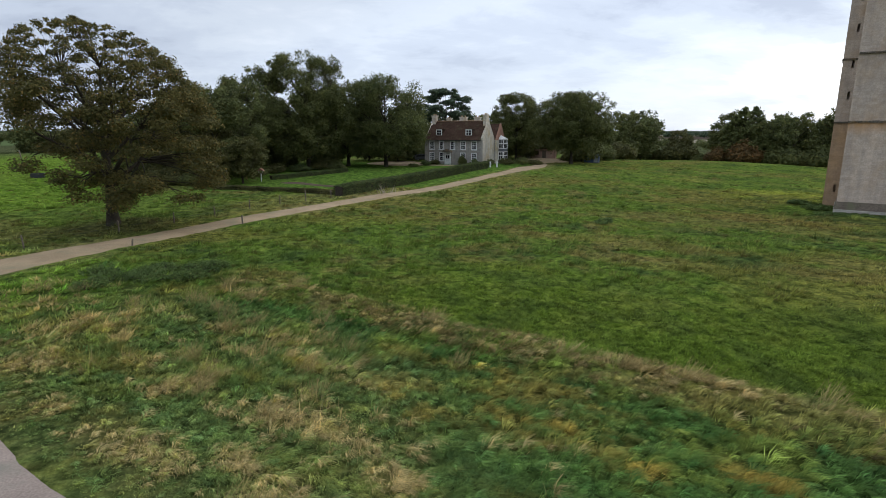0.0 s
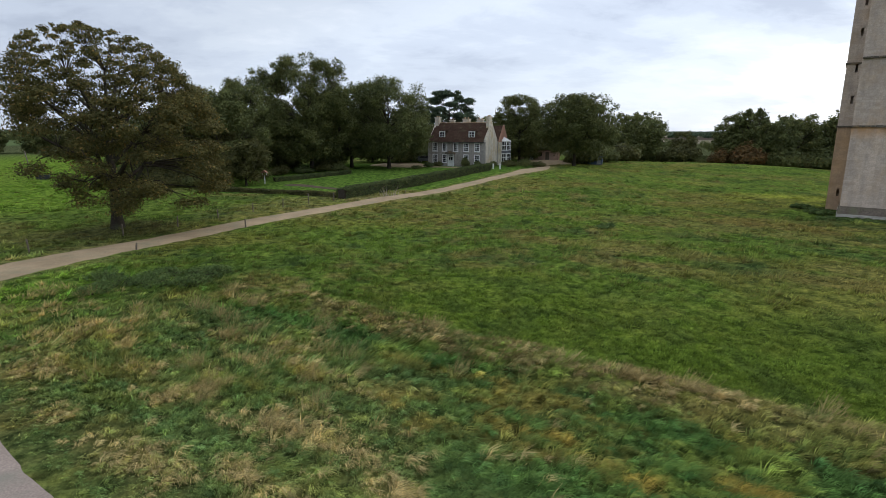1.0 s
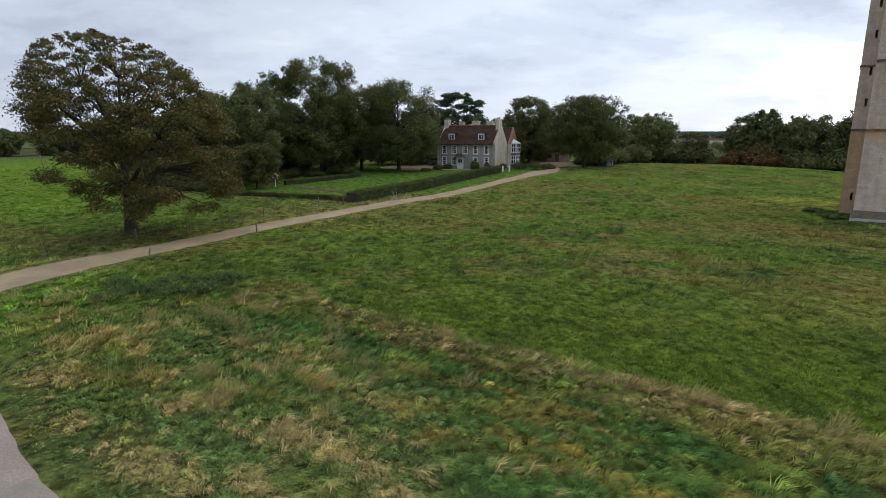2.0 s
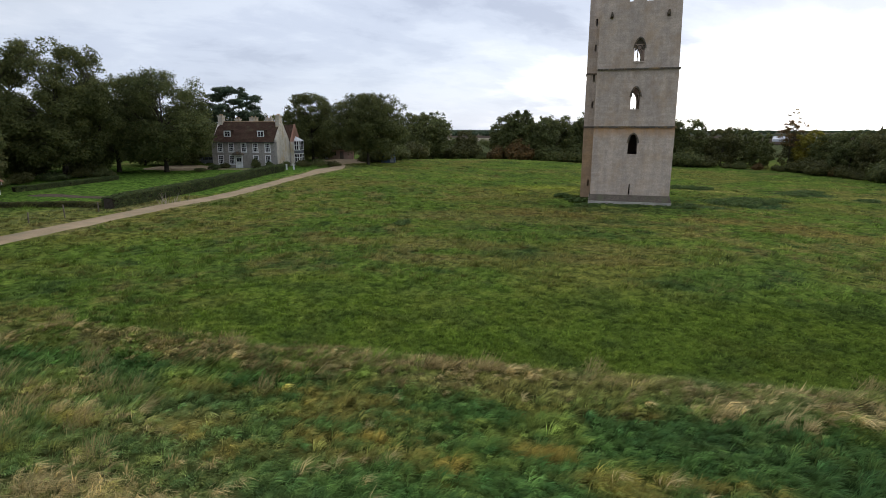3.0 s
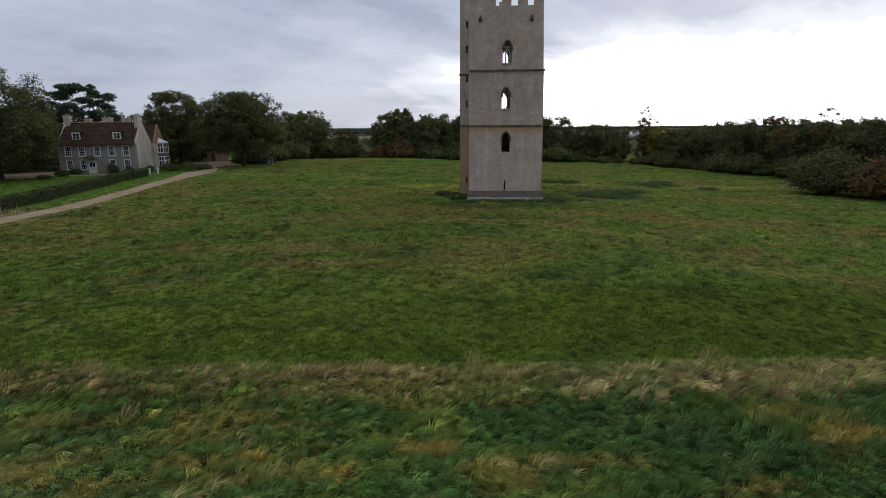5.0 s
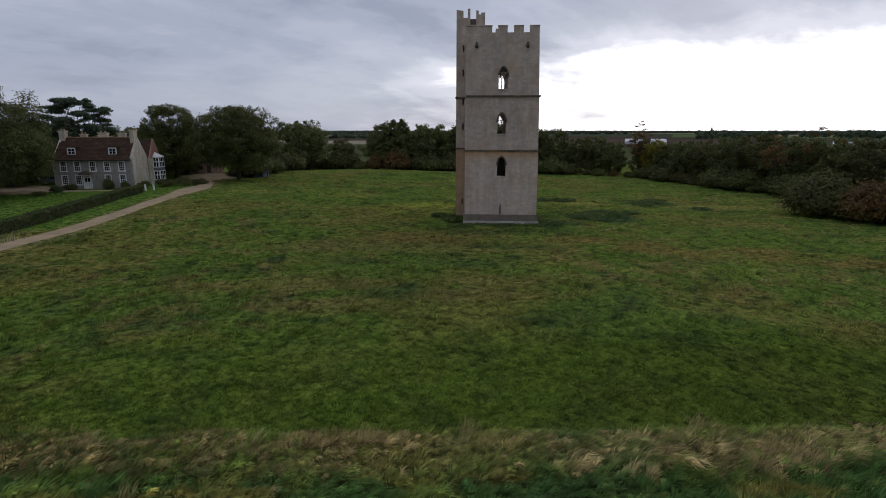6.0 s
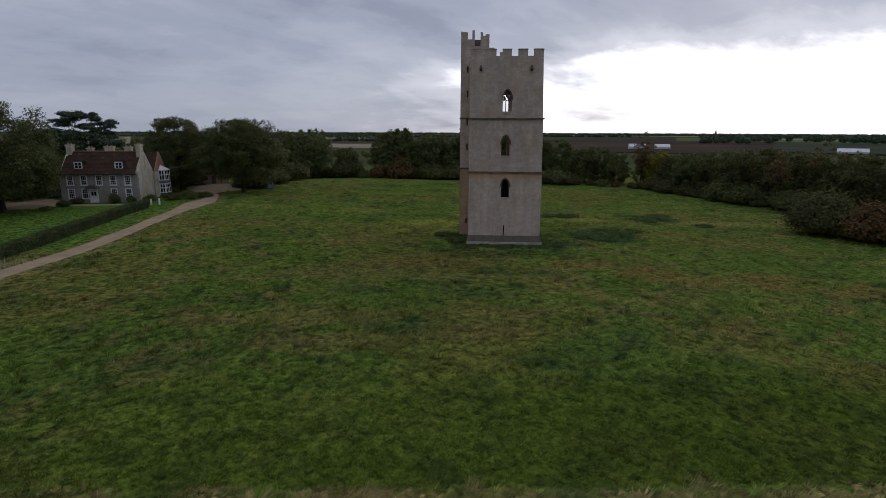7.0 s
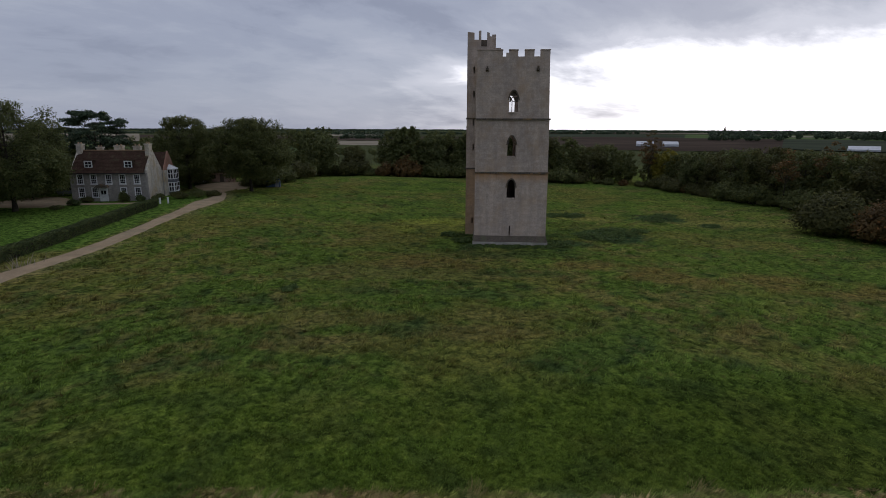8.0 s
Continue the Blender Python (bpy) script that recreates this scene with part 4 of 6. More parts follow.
# ---- planting ----
tree("sycamore_tree", -26.3, 47.0, "spreading sycamore turning brown, standing beside the track", (BARK, LEAF_SYC), seed=4, height=17.0, spread=8.0, bole=1.9, girth=0.46, clumps=300, leaves=76000, leaf=0.16, clump_r=1.18, flat=0.5, hollow=0.2, limbs=20, airy=0.78, shift=(3.9, -0.8), top_shift=-0.7, shell=0.86, outline=(0.55, 0.86, 1.0, 0.98, 0.91, 0.87, 0.80, 0.64, 0.34))
for x, y, h, sp, m, n, seed, lab in (
    (-29.6, 84.0, 14.2, 6.8, LEAF_MID, 24000, 11, "broad green tree at the garden's edge"),
    (-35.0, 84.0, 13.2, 6.0, LEAF_OLIVE, 18000, 12, "olive-green tree behind the sycamore"),
    (-20.5, 102.5, 20.6, 9.0, LEAF_DARK, 40000, 13, "very tall dark tree over the garden"),
    (-30.5, 101.5, 17.4, 7.4, LEAF_DARK, 26000, 14, "tall dark tree with a high crown"),
    (-14.6, 113.5, 17.0, 7.4, LEAF_MID, 26000, 15, "large green tree by the gravel forecourt"),
    (-6.8, 110.8, 17.8, 9.0, LEAF_MID, 30000, 16, "large spreading tree on the lawn beside the house"),
    (23.0, 131.0, 15.8, 6.6, LEAF_DARK, 24000, 17, "dark round-headed tree behind the house"),
    (33.2, 120.0, 15.8, 8.4, LEAF_DARK, 36000, 18, "broad dark tree at the field's edge"),
):
    tree("tree", x, y, lab, (BARK, m), group="trees round the house", seed=seed, height=h * (1.04 if seed < 17 else 1.0), spread=sp * (1.05 if seed < 17 else 1.0), bole=h * (0.2 if seed == 18 else 0.10), girth=0.022 * h, lobes=15 if seed < 17 else 0, clumps=int(210 + sp * 12), leaves=int(n * 1.9), leaf=0.25, clump_r=sp * 0.165, flat=0.8, hollow=0.15, airy=0.3, outline=(0.66, 0.92, 1.0, 1.0, 1.0, 0.97, 0.88, 0.66))
tree("pine_tree", 6.4, 132.0, "flat-topped dark pine behind the house", (BARK, LEAF_PINE), seed=21, height=16.6, spread=8.2, bole=8.0, girth=0.35, clumps=95, leaves=17000, leaf=0.32, clump_r=1.15, flat=0.36, hollow=0.2, outline=(0.5, 0.85, 1.0, 0.85, 0.6))
tree("fruit_tree", -25.8, 80.6, "low rounded grey-green fruit tree", (BARK, LEAF_OLIVE), seed=22, height=7.5, spread=4.0, bole=0.9, girth=0.17, clumps=60, leaves=12000, leaf=0.24, clump_r=0.95, flat=0.7, hollow=0.1)


def copies(kind, protos, rows, group):
    """Trees or bushes from a few models, each turned and sized: rows of x, y, size, model."""
    rng = random.Random(len(rows))
    fresh = {}
    for x, y, size, k in rows:
        name, label, make = protos[k]
        m = pose(x, y, float(relief(x, y)) - 0.1, 0, 0, rng.uniform(0, 360)) @ Matrix.Diagonal((size * rng.uniform(0.92, 1.1), size * rng.uniform(0.92, 1.1), size, 1))
        if k not in fresh:
            fresh[k] = make()
            fresh[k].matrix_world = m
            fresh[k].name = name
        else:
            copy_thing(fresh[k], m @ Matrix.Diagonal((*(1 / v for v in fresh[k].scale), 1)))


def outward(x, y, size, k):
    """The belt behind the tower stands further off, where the land falls away."""
    b = math.degrees(math.atan2(x, y))
    far = 1 + 0.25 * float(smooth(17, 22, b) * smooth(44, 36, b) * smooth(118, 126, math.hypot(x, y)))
    low = 1 - 0.15 * float(smooth(44, 50, b))
    return x * far, y * far, size * far * low, k


def model_tree(name, label, mat, seed, h, sp, n, group, outline=(0.72, 0.95, 1.0, 1.0, 0.97, 0.86, 0.6), leaf=0.36):
    return (name, label, lambda: tree(name, 0, 0, label, (BARK, mat), group=group, z=0, seed=seed, height=h, spread=sp, bole=h * 0.05, girth=0.018 * h, clumps=int(110 + sp * 8), leaves=n, leaf=leaf, clump_r=sp * 0.19, flat=0.85, hollow=0.15, outline=outline, airy=0.35))


def model_bush(name, label, mat, seed, r, h, n, group, leaf=0.36):
    return (name, label, lambda: bush(name, 0, 0, label, mat, group=group, z=0, seed=seed, rx=r, ry=r * 0.85, h=h, lumps=24, leaves=n, leaf=leaf))


G = "trees of the wooded belt"
BELT = [
    model_tree("tree", "dark green field-edge tree in full leaf", LEAF_DARK, 31, 11.0, 5.0, 8500, G),
    model_tree("tree", "mid-green field-edge tree with a rounded head", LEAF_MID, 32, 11.0, 5.0, 8500, G),
    model_tree("tree", "slender upright green tree in the hedge", LEAF_MID, 33, 11.8, 3.0, 6000, G, (0.5, 0.85, 1.0, 0.9, 0.65, 0.4, 0.12), 0.36),
    model_tree("tree", "olive-brown field-edge tree turning in autumn", LEAF_OLIVE, 34, 11.4, 5.2, 8500, G),
    model_tree("tree", "yellowing field-edge tree in the wooded belt", LEAF_YELLOW, 35, 10.6, 4.4, 7500, G),
]
copies("tree", BELT, [outward(*row) for row in [
    (52.6, 141, 1.18, 0), (58.5, 146, 1.22, 1), (74.0, 127.8, 1.06, 2), (75.4, 127.0, 1.22, 2), (78.5, 127.5, 1.25, 2), (83.5, 128, 1.08, 1), (90, 130, 1.18, 0), (97, 131, 1.10, 1), (104, 133, 1.20, 0),
    (112, 129, 1.26, 0), (122, 126, 1.42, 3), (128, 119, 1.32, 0), (133, 112, 1.14, 3), (138, 104, 1.06, 0), (142, 93, 1.18, 4), (140, 87, 1.08, 0), (136.5, 80, 1.20, 1), (134, 73, 1.06, 3),
    (132, 66, 1.30, 0), (130.5, 59, 1.34, 3), (129.5, 52, 1.32, 0), (126, 44, 1.27, 0), (122, 36, 1.27, 3), (117, 28, 1.25, 0), (112, 20, 1.25, 1), (108, 11, 1.20, 0),
    (-5, 129, 1.06, 0), (-1, 146, 1.12, 0), (6, 144, 1.12, 0), (108, 136, 1.38, 3), (118, 131, 1.44, 0), (139, 112, 1.20, 0), (146, 99, 1.10, 3), (147, 90, 1.08, 0), (144, 80, 1.14, 3), (141, 71, 1.20, 0), (139, 62, 1.18, 0), (137, 53, 1.26, 3), (134, 43, 1.32, 0), (130, 33, 1.30, 3), (40, 138, 1.02, 0), (46, 141, 0.96, 1), (27, 141, 1.06, 0), (14, 143, 1.06, 0), (-3, 138, 1.18, 0), (-12, 132, 1.23, 0), (-22, 120, 1.34, 0), (-30, 116, 1.29, 1), (-38, 108, 1.29, 0), (-42, 98, 1.23, 3), (-44, 88, 1.06, 1), (56, 138, 1.1, 1), (66, 138, 0.72, 3), (80, 138, 1.2, 0), (95, 141, 1.2, 1), (34, 148, 1.1, 1), (22, 146, 1.15, 0),
]], G)
for x, y, h, sp, seed in ((143, 98.5, 16.2, 3.6, 71), (139.5, 97, 12.5, 3.0, 72), (125.5, 45.5, 14.2, 3.8, 73), (121, 52, 12.5, 3.2, 74)):
    tree("bare_tree", x, y, "tall thin tree with sparse reddish leaves", (BARK, LEAF_RUST), group="sparse tall trees", seed=seed, height=h, spread=sp, bole=h * 0.45, girth=0.14, clumps=26, leaves=900, leaf=0.34, clump_r=0.9, flat=0.5, hollow=0.3, limbs=9)
G2 = "bushes of the field hedge"
BUSHES = [
    model_bush("hedge_bush", "tangled olive-green bush of a field hedge", LEAF_OLIVE, 60, 4.4, 4.8, 5500, G2),
    model_bush("hedge_bush", "dark tangled bush of a field hedge", LEAF_DARK, 61, 4.4, 4.8, 5500, G2),
    model_bush("hedge_bush", "rust-red autumn bush of a field hedge", LEAF_RUST, 62, 3.6, 5.0, 5000, G2),
]
HEDGE_LINE = [(37, 131), (44, 132.5), (58, 142), (68, 132), (75, 125), (92, 124), (112, 121), (128, 107), (136.5, 91), (131, 77), (126, 63), (123, 51), (116, 41), (108, 33)]
rows, rng = [], random.Random(8)
for (ax, ay), (bx, by) in zip(HEDGE_LINE, HEDGE_LINE[1:]):
    steps_n = max(1, round(math.hypot(bx - ax, by - ay) / 4.2))
    for k in range(steps_n):
        u = k / steps_n
        rows.append((ax + (bx - ax) * u + rng.uniform(-0.7, 0.7), ay + (by - ay) * u + rng.uniform(-0.7, 0.7), rng.uniform(0.5, 1.35), 2 if abs(ax + (bx - ax) * u - 75) < 2 else rng.choice((0, 0, 0, 1, 1, 1, 1, 2))))
rows += [(-33, 90, 0.6, 1), (-38, 94, 0.8, 0), (-40, 86, 0.8, 0), (-36, 78.5, 0.62, 0), (-31, 77.5, 0.55, 1), (-26, 108, 0.8, 1), (-19, 110, 0.7, 1), (10, 130, 0.8, 1), (14, 133, 0.7, 1)]
copies("hedge_bush", BUSHES, [outward(*row) for row in rows], G2)
for k, (x, y, r, h, m, lab) in enumerate(((98.5, 34.5, 5.6, 8.0, LEAF_OLIVE, "large brown-green thicket at the field's edge"), (98, 26.5, 5.6, 7.6, LEAF_RUST, "large reddish-brown thicket at the field's edge"), (97, 18.5, 5.6, 7.6, LEAF_DARK, "large dark thicket at the field's edge"), (98, 10, 5.4, 7.2, LEAF_OLIVE, "large olive thicket at the field's edge"))):
    bush("thicket", x, y, lab, m, "thicket", "thickets at the field's edge", seed=83 + k, rx=r, ry=r * 0.85, h=h, lumps=30, leaves=14000, leaf=0.34)
hedge("garden_hedge", [(-9.9, 65.8), (0.0, 83.3), (8.0, 97.2), (12.6, 105.0)], 1.5, 1.35, "clipped dark green garden hedge beside the track", LEAF_BOX, 26000, 0.16, 2)
hedge("low_hedge", [(-23.0, 85.5), (-18.0, 90.5), (-13.0, 97.5)], 1.0, 0.65, "low clipped hedge bordering the lawn", LEAF_BOX, 7000, 0.15, 3)
for k, (x, y, r, h, m, lab) in enumerate(((-21.5, 98.5, 2.2, 1.6, LEAF_BOX, "clipped dome of evergreen on the lawn"), (-24.6, 95.0, 2.2, 1.9, LEAF_OLIVE, "rounded grey-green garden shrub"), (-18.0, 102.0, 2.3, 2.0, LEAF_OLIVE, "loose grey-green garden shrub"), (-15.5, 102.5, 1.6, 1.6, LEAF_MID, "small green garden shrub"), (-27, 90, 2.5, 2.2, LEAF_DARK, "dark garden shrub below the trees"))):
    bush("shrub", x, y, lab, m, "shrub", "garden shrubs", seed=90 + k, rx=r, ry=r * 0.9, h=h, lumps=12, leaves=3500, leaf=0.17)
G3 = "trees across the fields"
copies("tree", [model_tree("tree", "round green tree across the open fields", LEAF_MID, 110, 9.5, 6.0, 7000, G3, leaf=0.5), model_tree("tree", "olive tree across the open fields", LEAF_OLIVE, 111, 9.5, 6.0, 7000, G3, leaf=0.5)],
    [(-127, 188, 1.0, 0), (-118, 192, 0.9, 1), (-136, 180, 0.95, 0), (-108, 200, 0.85, 1), (-146, 172, 0.95, 0), (-96, 205, 0.95, 1), (-84, 190, 1.05, 0), (-72, 170, 1.1, 1), (-60, 150, 1.2, 0), (-52, 130, 1.2, 1)], G3)


# ---- the house ----
def house():
    t = thing("house", pose(*HOUSE_AT, 0, 0, HOUSE_TURN), "two-storey grey stone farmhouse with brown tiled roof and white sash windows", "house")
    W, D, E, R = 13.3, 7.4, 5.1, 9.0          # length, depth, eaves, ridge; the origin is the front corner by the gable
    cols = [-11.55, -9.25, -6.65, -4.25, -1.75]
    holes = []
    for i, x in enumerate(cols):
        holes.append((x - 0.5, x + 0.5, 3.15, 4.85))
        if i != 2:
            holes.append((x - 0.5, x + 0.5, 0.75, 2.45))
    door_x = -7.75
    bm = bmesh.new()
    pierced(bm, -W, 0, -0.6, E, 0, 0.45, holes)
    part("wall", bm, HOUSE_STONE, t)
    bm = boxes((-W, 0, D - 0.45, D, -0.6, E))
    part("wall", bm, HOUSE_STONE, t)
    for x0, x1 in ((-W, -W + 0.45), (-0.45, 0.0)):
        bm = bmesh.new()
        prism(bm, [(0.453, -0.6), (D - 0.453, -0.6), (D - 0.453, E), (D - 0.453, E + 0.4), (D / 2, R + 0.15), (0.453, E + 0.4), (0.453, E)], x0, x1)
        bm.transform(Matrix(((0, 1, 0, 0), (1, 0, 0, 0), (0, 0, 1, 0), (0, 0, 0, 1))))
        part("gable_wall", bm, HOUSE_GABLE, t, "paler limestone gable with a raised coping")
    # roof: two slopes with courses of tiles
    for sy in (0, 1):
        n, v, f = 17, [], []
        for k in range(n + 1):
            y, z = -0.3 + (D / 2 + 0.3) * k / n, E - 0.05 + (R - E) * k / n
            for dz in (0.05, 0.09):
                v += [(-W + 0.2, y if sy == 0 else D - y, z + dz), (-0.35, y if sy == 0 else D - y, z + dz)]
        bm = bmesh.new()
        vs = [bm.verts.new(p) for p in v]
        for k in range(n):
            a0, b0 = 4 * k, 4 * (k + 1)
            bm.faces.new((vs[a0 + 2], vs[a0 + 3], vs[b0 + 1], vs[b0]))
            bm.faces.new((vs[b0], vs[b0 + 1], vs[b0 + 3], vs[b0 + 2]))
        bm.faces.new((vs[0], vs[1], vs[3], vs[2]))
        part("roof", bm, TILE, t, "mottled brown clay tiles")
    part("ridge", boxes((-W + 0.2, -0.35, D / 2 - 0.13, D / 2 + 0.13, R - 0.02, R + 0.14), bevel=0.04), STONE_WARM, t, "pale clay ridge tiles")
    part("gutter", boxes((-W + 0.1, -0.1, -0.42, -0.303, E - 0.12, E + 0.0)), BLACK, t)
    # sash windows
    def sash(x, z0, z1, w=1.0, panes=(3, 4), y=0.12, m=None):
        frame_bm = bmesh.new()
        for a in ((x - w / 2 - 0.10, x - w / 2 + 0.07, -0.03, y, z0, z1 + 0.08), (x + w / 2 - 0.07, x + w / 2 + 0.10, -0.03, y, z0, z1 + 0.08), (x - w / 2 + 0.073, x + w / 2 - 0.073, -0.03, y, z1 - 0.08, z1 + 0.08), (x - w / 2 + 0.073, x + w / 2 - 0.073, 0.0, y, z0, z0 + 0.09), (x - w / 2 + 0.073, x + w / 2 - 0.073, 0.02, y, (z0 + z1) / 2 - 0.045, (z0 + z1) / 2 + 0.045)):
            box(frame_bm, *a)
        for k in range(1, panes[0]):
            xx = x - w / 2 + w * k / panes[0]
            box(frame_bm, xx - 0.018, xx + 0.018, 0.04, y - 0.01, z0 + 0.09, z1 - 0.08)
        for k in range(1, panes[1]):
            zz = z0 + (z1 - z0) * k / panes[1]
            if k * 2 != panes[1]:
                box(frame_bm, x - w / 2 + 0.07, x + w / 2 - 0.07, 0.045, y - 0.012, zz - 0.018, zz + 0.018)
        win = part("window", frame_bm, WHITE, t, "white-painted sash window")
        sill = bmesh.new()
        box(sill, x - w / 2 - 0.16, x + w / 2 + 0.16, -0.12, 0.1, z0 - 0.12, z0 - 0.003)
        glass = bmesh.new()
        box(glass, x - w / 2 + 0.05, x + w / 2 - 0.05, y - 0.05, y - 0.035, z0 + 0.05, z1 - 0.05)
        made = [win, part("sill", sill, WHITE, win), part("pane", glass, DARK_GLASS, win)]
        # a dark panel behind the glass stands in for the unlit room
        room = bmesh.new()
        box(room, x - w / 2 - 0.1, x + w / 2 + 0.1, 0.5, 0.55, z0 - 0.1, z1 + 0.1)
        made.append(part("room_shade", room, ROOM_SHADE, win))
        return win
    for i, x in enumerate(cols):
        sash(x, 3.15, 4.85)
        if i != 2:
            sash(x, 0.75, 2.45)
    # door with a small pointed hood
    d = part("door", boxes((door_x - 0.55, door_x + 0.55, -0.08, 0.0, -0.05, 2.2)), WHITE, t, "white panelled front door")
    part("door_frame", boxes((door_x - 0.72, door_x - 0.553, -0.16, 0.0, -0.1, 2.3), (door_x + 0.553, door_x + 0.72, -0.16, 0.0, -0.1, 2.3), (door_x - 0.72, door_x + 0.72, -0.16, 0.0, 2.303, 2.5)), WHITE, t)
    part("fanlight", boxes((door_x - 0.42, door_x - 0.06, -0.1, -0.083, 1.25, 1.95), (door_x + 0.06, door_x + 0.42, -0.1, -0.083, 1.25, 1.95)), DARK_GLASS, d)
    bm = bmesh.new()
    prism(bm, [(door_x - 1.15, 2.55), (door_x + 1.15, 2.55), (door_x + 0.75, 3.0), (door_x, 3.25), (door_x - 0.75, 3.0)], -0.9, -0.003)
    part("porch_hood", bm, STONE_DARK, t, "dark pointed hood over the door")
    # dormers
    for x in (-10.2, -3.3):
        bm = bmesh.new()
        prism(bm, [(x - 0.75, 5.95), (x + 0.75, 5.95), (x + 0.75, 7.3), (x - 0.75, 7.3)], 0.75, 2.6)
        dm = part("dormer", bm, TILE, t, "small dormer with a flat lead top")
        part("dormer_roof", boxes((x - 0.85, x + 0.85, 0.6, 2.8, 7.303, 7.4)), TILE, dm)
        fr = bmesh.new()
        for a in ((x - 0.7, x - 0.52, 0.66, 0.747, 6.0, 7.29), (x + 0.52, x + 0.7, 0.66, 0.747, 6.0, 7.29), (x - 0.517, x + 0.517, 0.66, 0.747, 7.08, 7.29), (x - 0.517, x + 0.517, 0.66, 0.747, 6.0, 6.16), (x - 0.04, x + 0.04, 0.66, 0.747, 6.16, 7.08), (x - 0.517, x + 0.517, 0.68, 0.745, 6.6, 6.66)):
            box(fr, *a)
        part("window_frame", fr, WHITE, dm)
        part("pane", boxes((x - 0.52, x + 0.52, 0.71, 0.735, 6.16, 7.08)), DARK_GLASS, dm)
    # chimneys
    for x, y, w, dd, top in ((-0.55, D / 2 - 0.3, 0.75, 1.5, 10.35), (-3.2, D / 2 + 1.4, 1.3, 0.8, 9.9), (-6.2, D / 2 + 0.8, 1.5, 0.9, 9.95), (-9.6, D / 2 + 0.8, 1.0, 0.8, 9.7), (-12.7, D / 2, 0.9, 1.3, 10.3)):
        bm = boxes((x - w / 2, x + w / 2, y - dd / 2, y + dd / 2, 7.0, top - 0.25), bevel=0.02)
        ch = part("chimney", bm, HOUSE_GABLE, t, "pale stone chimney stack")
        part("cap", boxes((x - w / 2 - 0.1, x + w / 2 + 0.1, y - dd / 2 - 0.1, y + dd / 2 + 0.1, top - 0.247, top - 0.05)), HOUSE_GABLE, ch)
        for k in range(2):
            xx = x + (k - 0.5) * w * 0.5
            part("pot", boxes((xx - 0.11, xx + 0.11, y - 0.11, y + 0.11, top - 0.047, top + 0.25), bevel=0.03), STONE_WARM, ch)
    # rear wing with a gabled roof, and a white two-storey bay on its side
    x0, x1, y0, y1 = -4.6, 0.25, D + 0.003, D + 5.6
    bm = boxes((x0, x1, y0, y1, -0.6, 5.0))
    part("wing_wall", bm, HOUSE_GABLE, t)
    bm = bmesh.new()
    ym = (y0 + y1) / 2
    prism(bm, [(y0 - 0.0, 5.003), (y1 + 0.2, 5.003), (ym, 8.5)], x0 - 3.0, x1 - 0.25)
    bm.transform(Matrix(((0, 1, 0, 0), (1, 0, 0, 0), (0, 0, 1, 0), (0, 0, 0, 1))))
    part("wing_roof", bm, TILE, t, "brown tiled rear roof")
    bm = bmesh.new()
    prism(bm, [(y0, 5.003), (y1, 5.003), (ym, 8.7)], x1 - 0.247, x1)
    bm.transform(Matrix(((0, 1, 0, 0), (1, 0, 0, 0), (0, 0, 1, 0), (0, 0, 0, 1))))
    part("wing_gable", bm, RED_BRICK, t, "reddish brick gable end")
    bx0, bx1, by0, by1 = x1 + 0.003, x1 + 1.2, ym - 1.25, ym + 1.25
    bay = part("bay_window", boxes((bx0, bx1, by0, by1, -0.6, 0.7)), SLATE, t, "white two-storey bay window")
    part("spandrel", boxes((bx0, bx1, by0, by1, 2.55, 3.15)), SLATE, bay, "slate-hung panel between the bays")
    bm = bmesh.new()
    for z0, z1 in ((0.703, 2.547), (3.153, 5.2)):
        for yy in (by0, by0 + 0.8, by1 - 0.92, by1 - 0.12):
            box(bm, bx1 - 0.12, bx1, yy, yy + 0.12, z0, z1)
        for xx in (bx0, bx0 + 0.5, bx1 - 0.243):
            box(bm, xx, xx + 0.12, by0 + 0.003, by0 + 0.1, z0, z1)
        for zz in (z0, (z0 + z1) / 2, z1 - 0.16):
            box(bm, bx0, bx1 + 0.02, by0 - 0.02, by0 + 0.1, zz, zz + 0.15)
            box(bm, bx1 - 0.1, bx1 + 0.02, by0 + 0.103, by1 + 0.02, zz, zz + 0.15)
    part("window_frame", bm, WHITE, bay)
    part("pane", boxes((bx0, bx1 - 0.06, by0 + 0.05, by0 + 0.07, 0.8, 2.5), (bx1 - 0.06, bx1 - 0.04, by0 + 0.07, by1, 0.8, 2.5), (bx0, bx1 - 0.06, by0 + 0.05, by0 + 0.07, 3.2, 5.1), (bx1 - 0.06, bx1 - 0.04, by0 + 0.07, by1, 3.2, 5.1)), DARK_GLASS, bay)
    bm = bmesh.new()
    v = [bm.verts.new(p) for p in ((bx0, by0 - 0.1, 5.2), (bx1 + 0.1, by0 - 0.1, 5.2), (bx1 + 0.1, by1 + 0.1, 5.2), (bx0, by1 + 0.1, 5.2), (bx0, ym, 6.1))]
    for f in ((0, 1, 4), (1, 2, 4), (2, 3, 4), (3, 0, 4), (3, 2, 1, 0)):
        bm.faces.new([v[i] for i in f])
    part("bay_roof", bm, WHITE, bay)
    return t


# near-black colour in place of the shade indoors
ROOM_SHADE = plain("dark_room", (0.03, 0.028, 0.026), 0.9)
SLATE = surface("grey_slate", (0.16, 0.17, 0.19), (0.09, 0.095, 0.11), 1, 6, 0.7)
house()


# ---- grass: tussocks of blades, laid over by the wind ----
WIND = math.atan2(-0.60, 0.80)


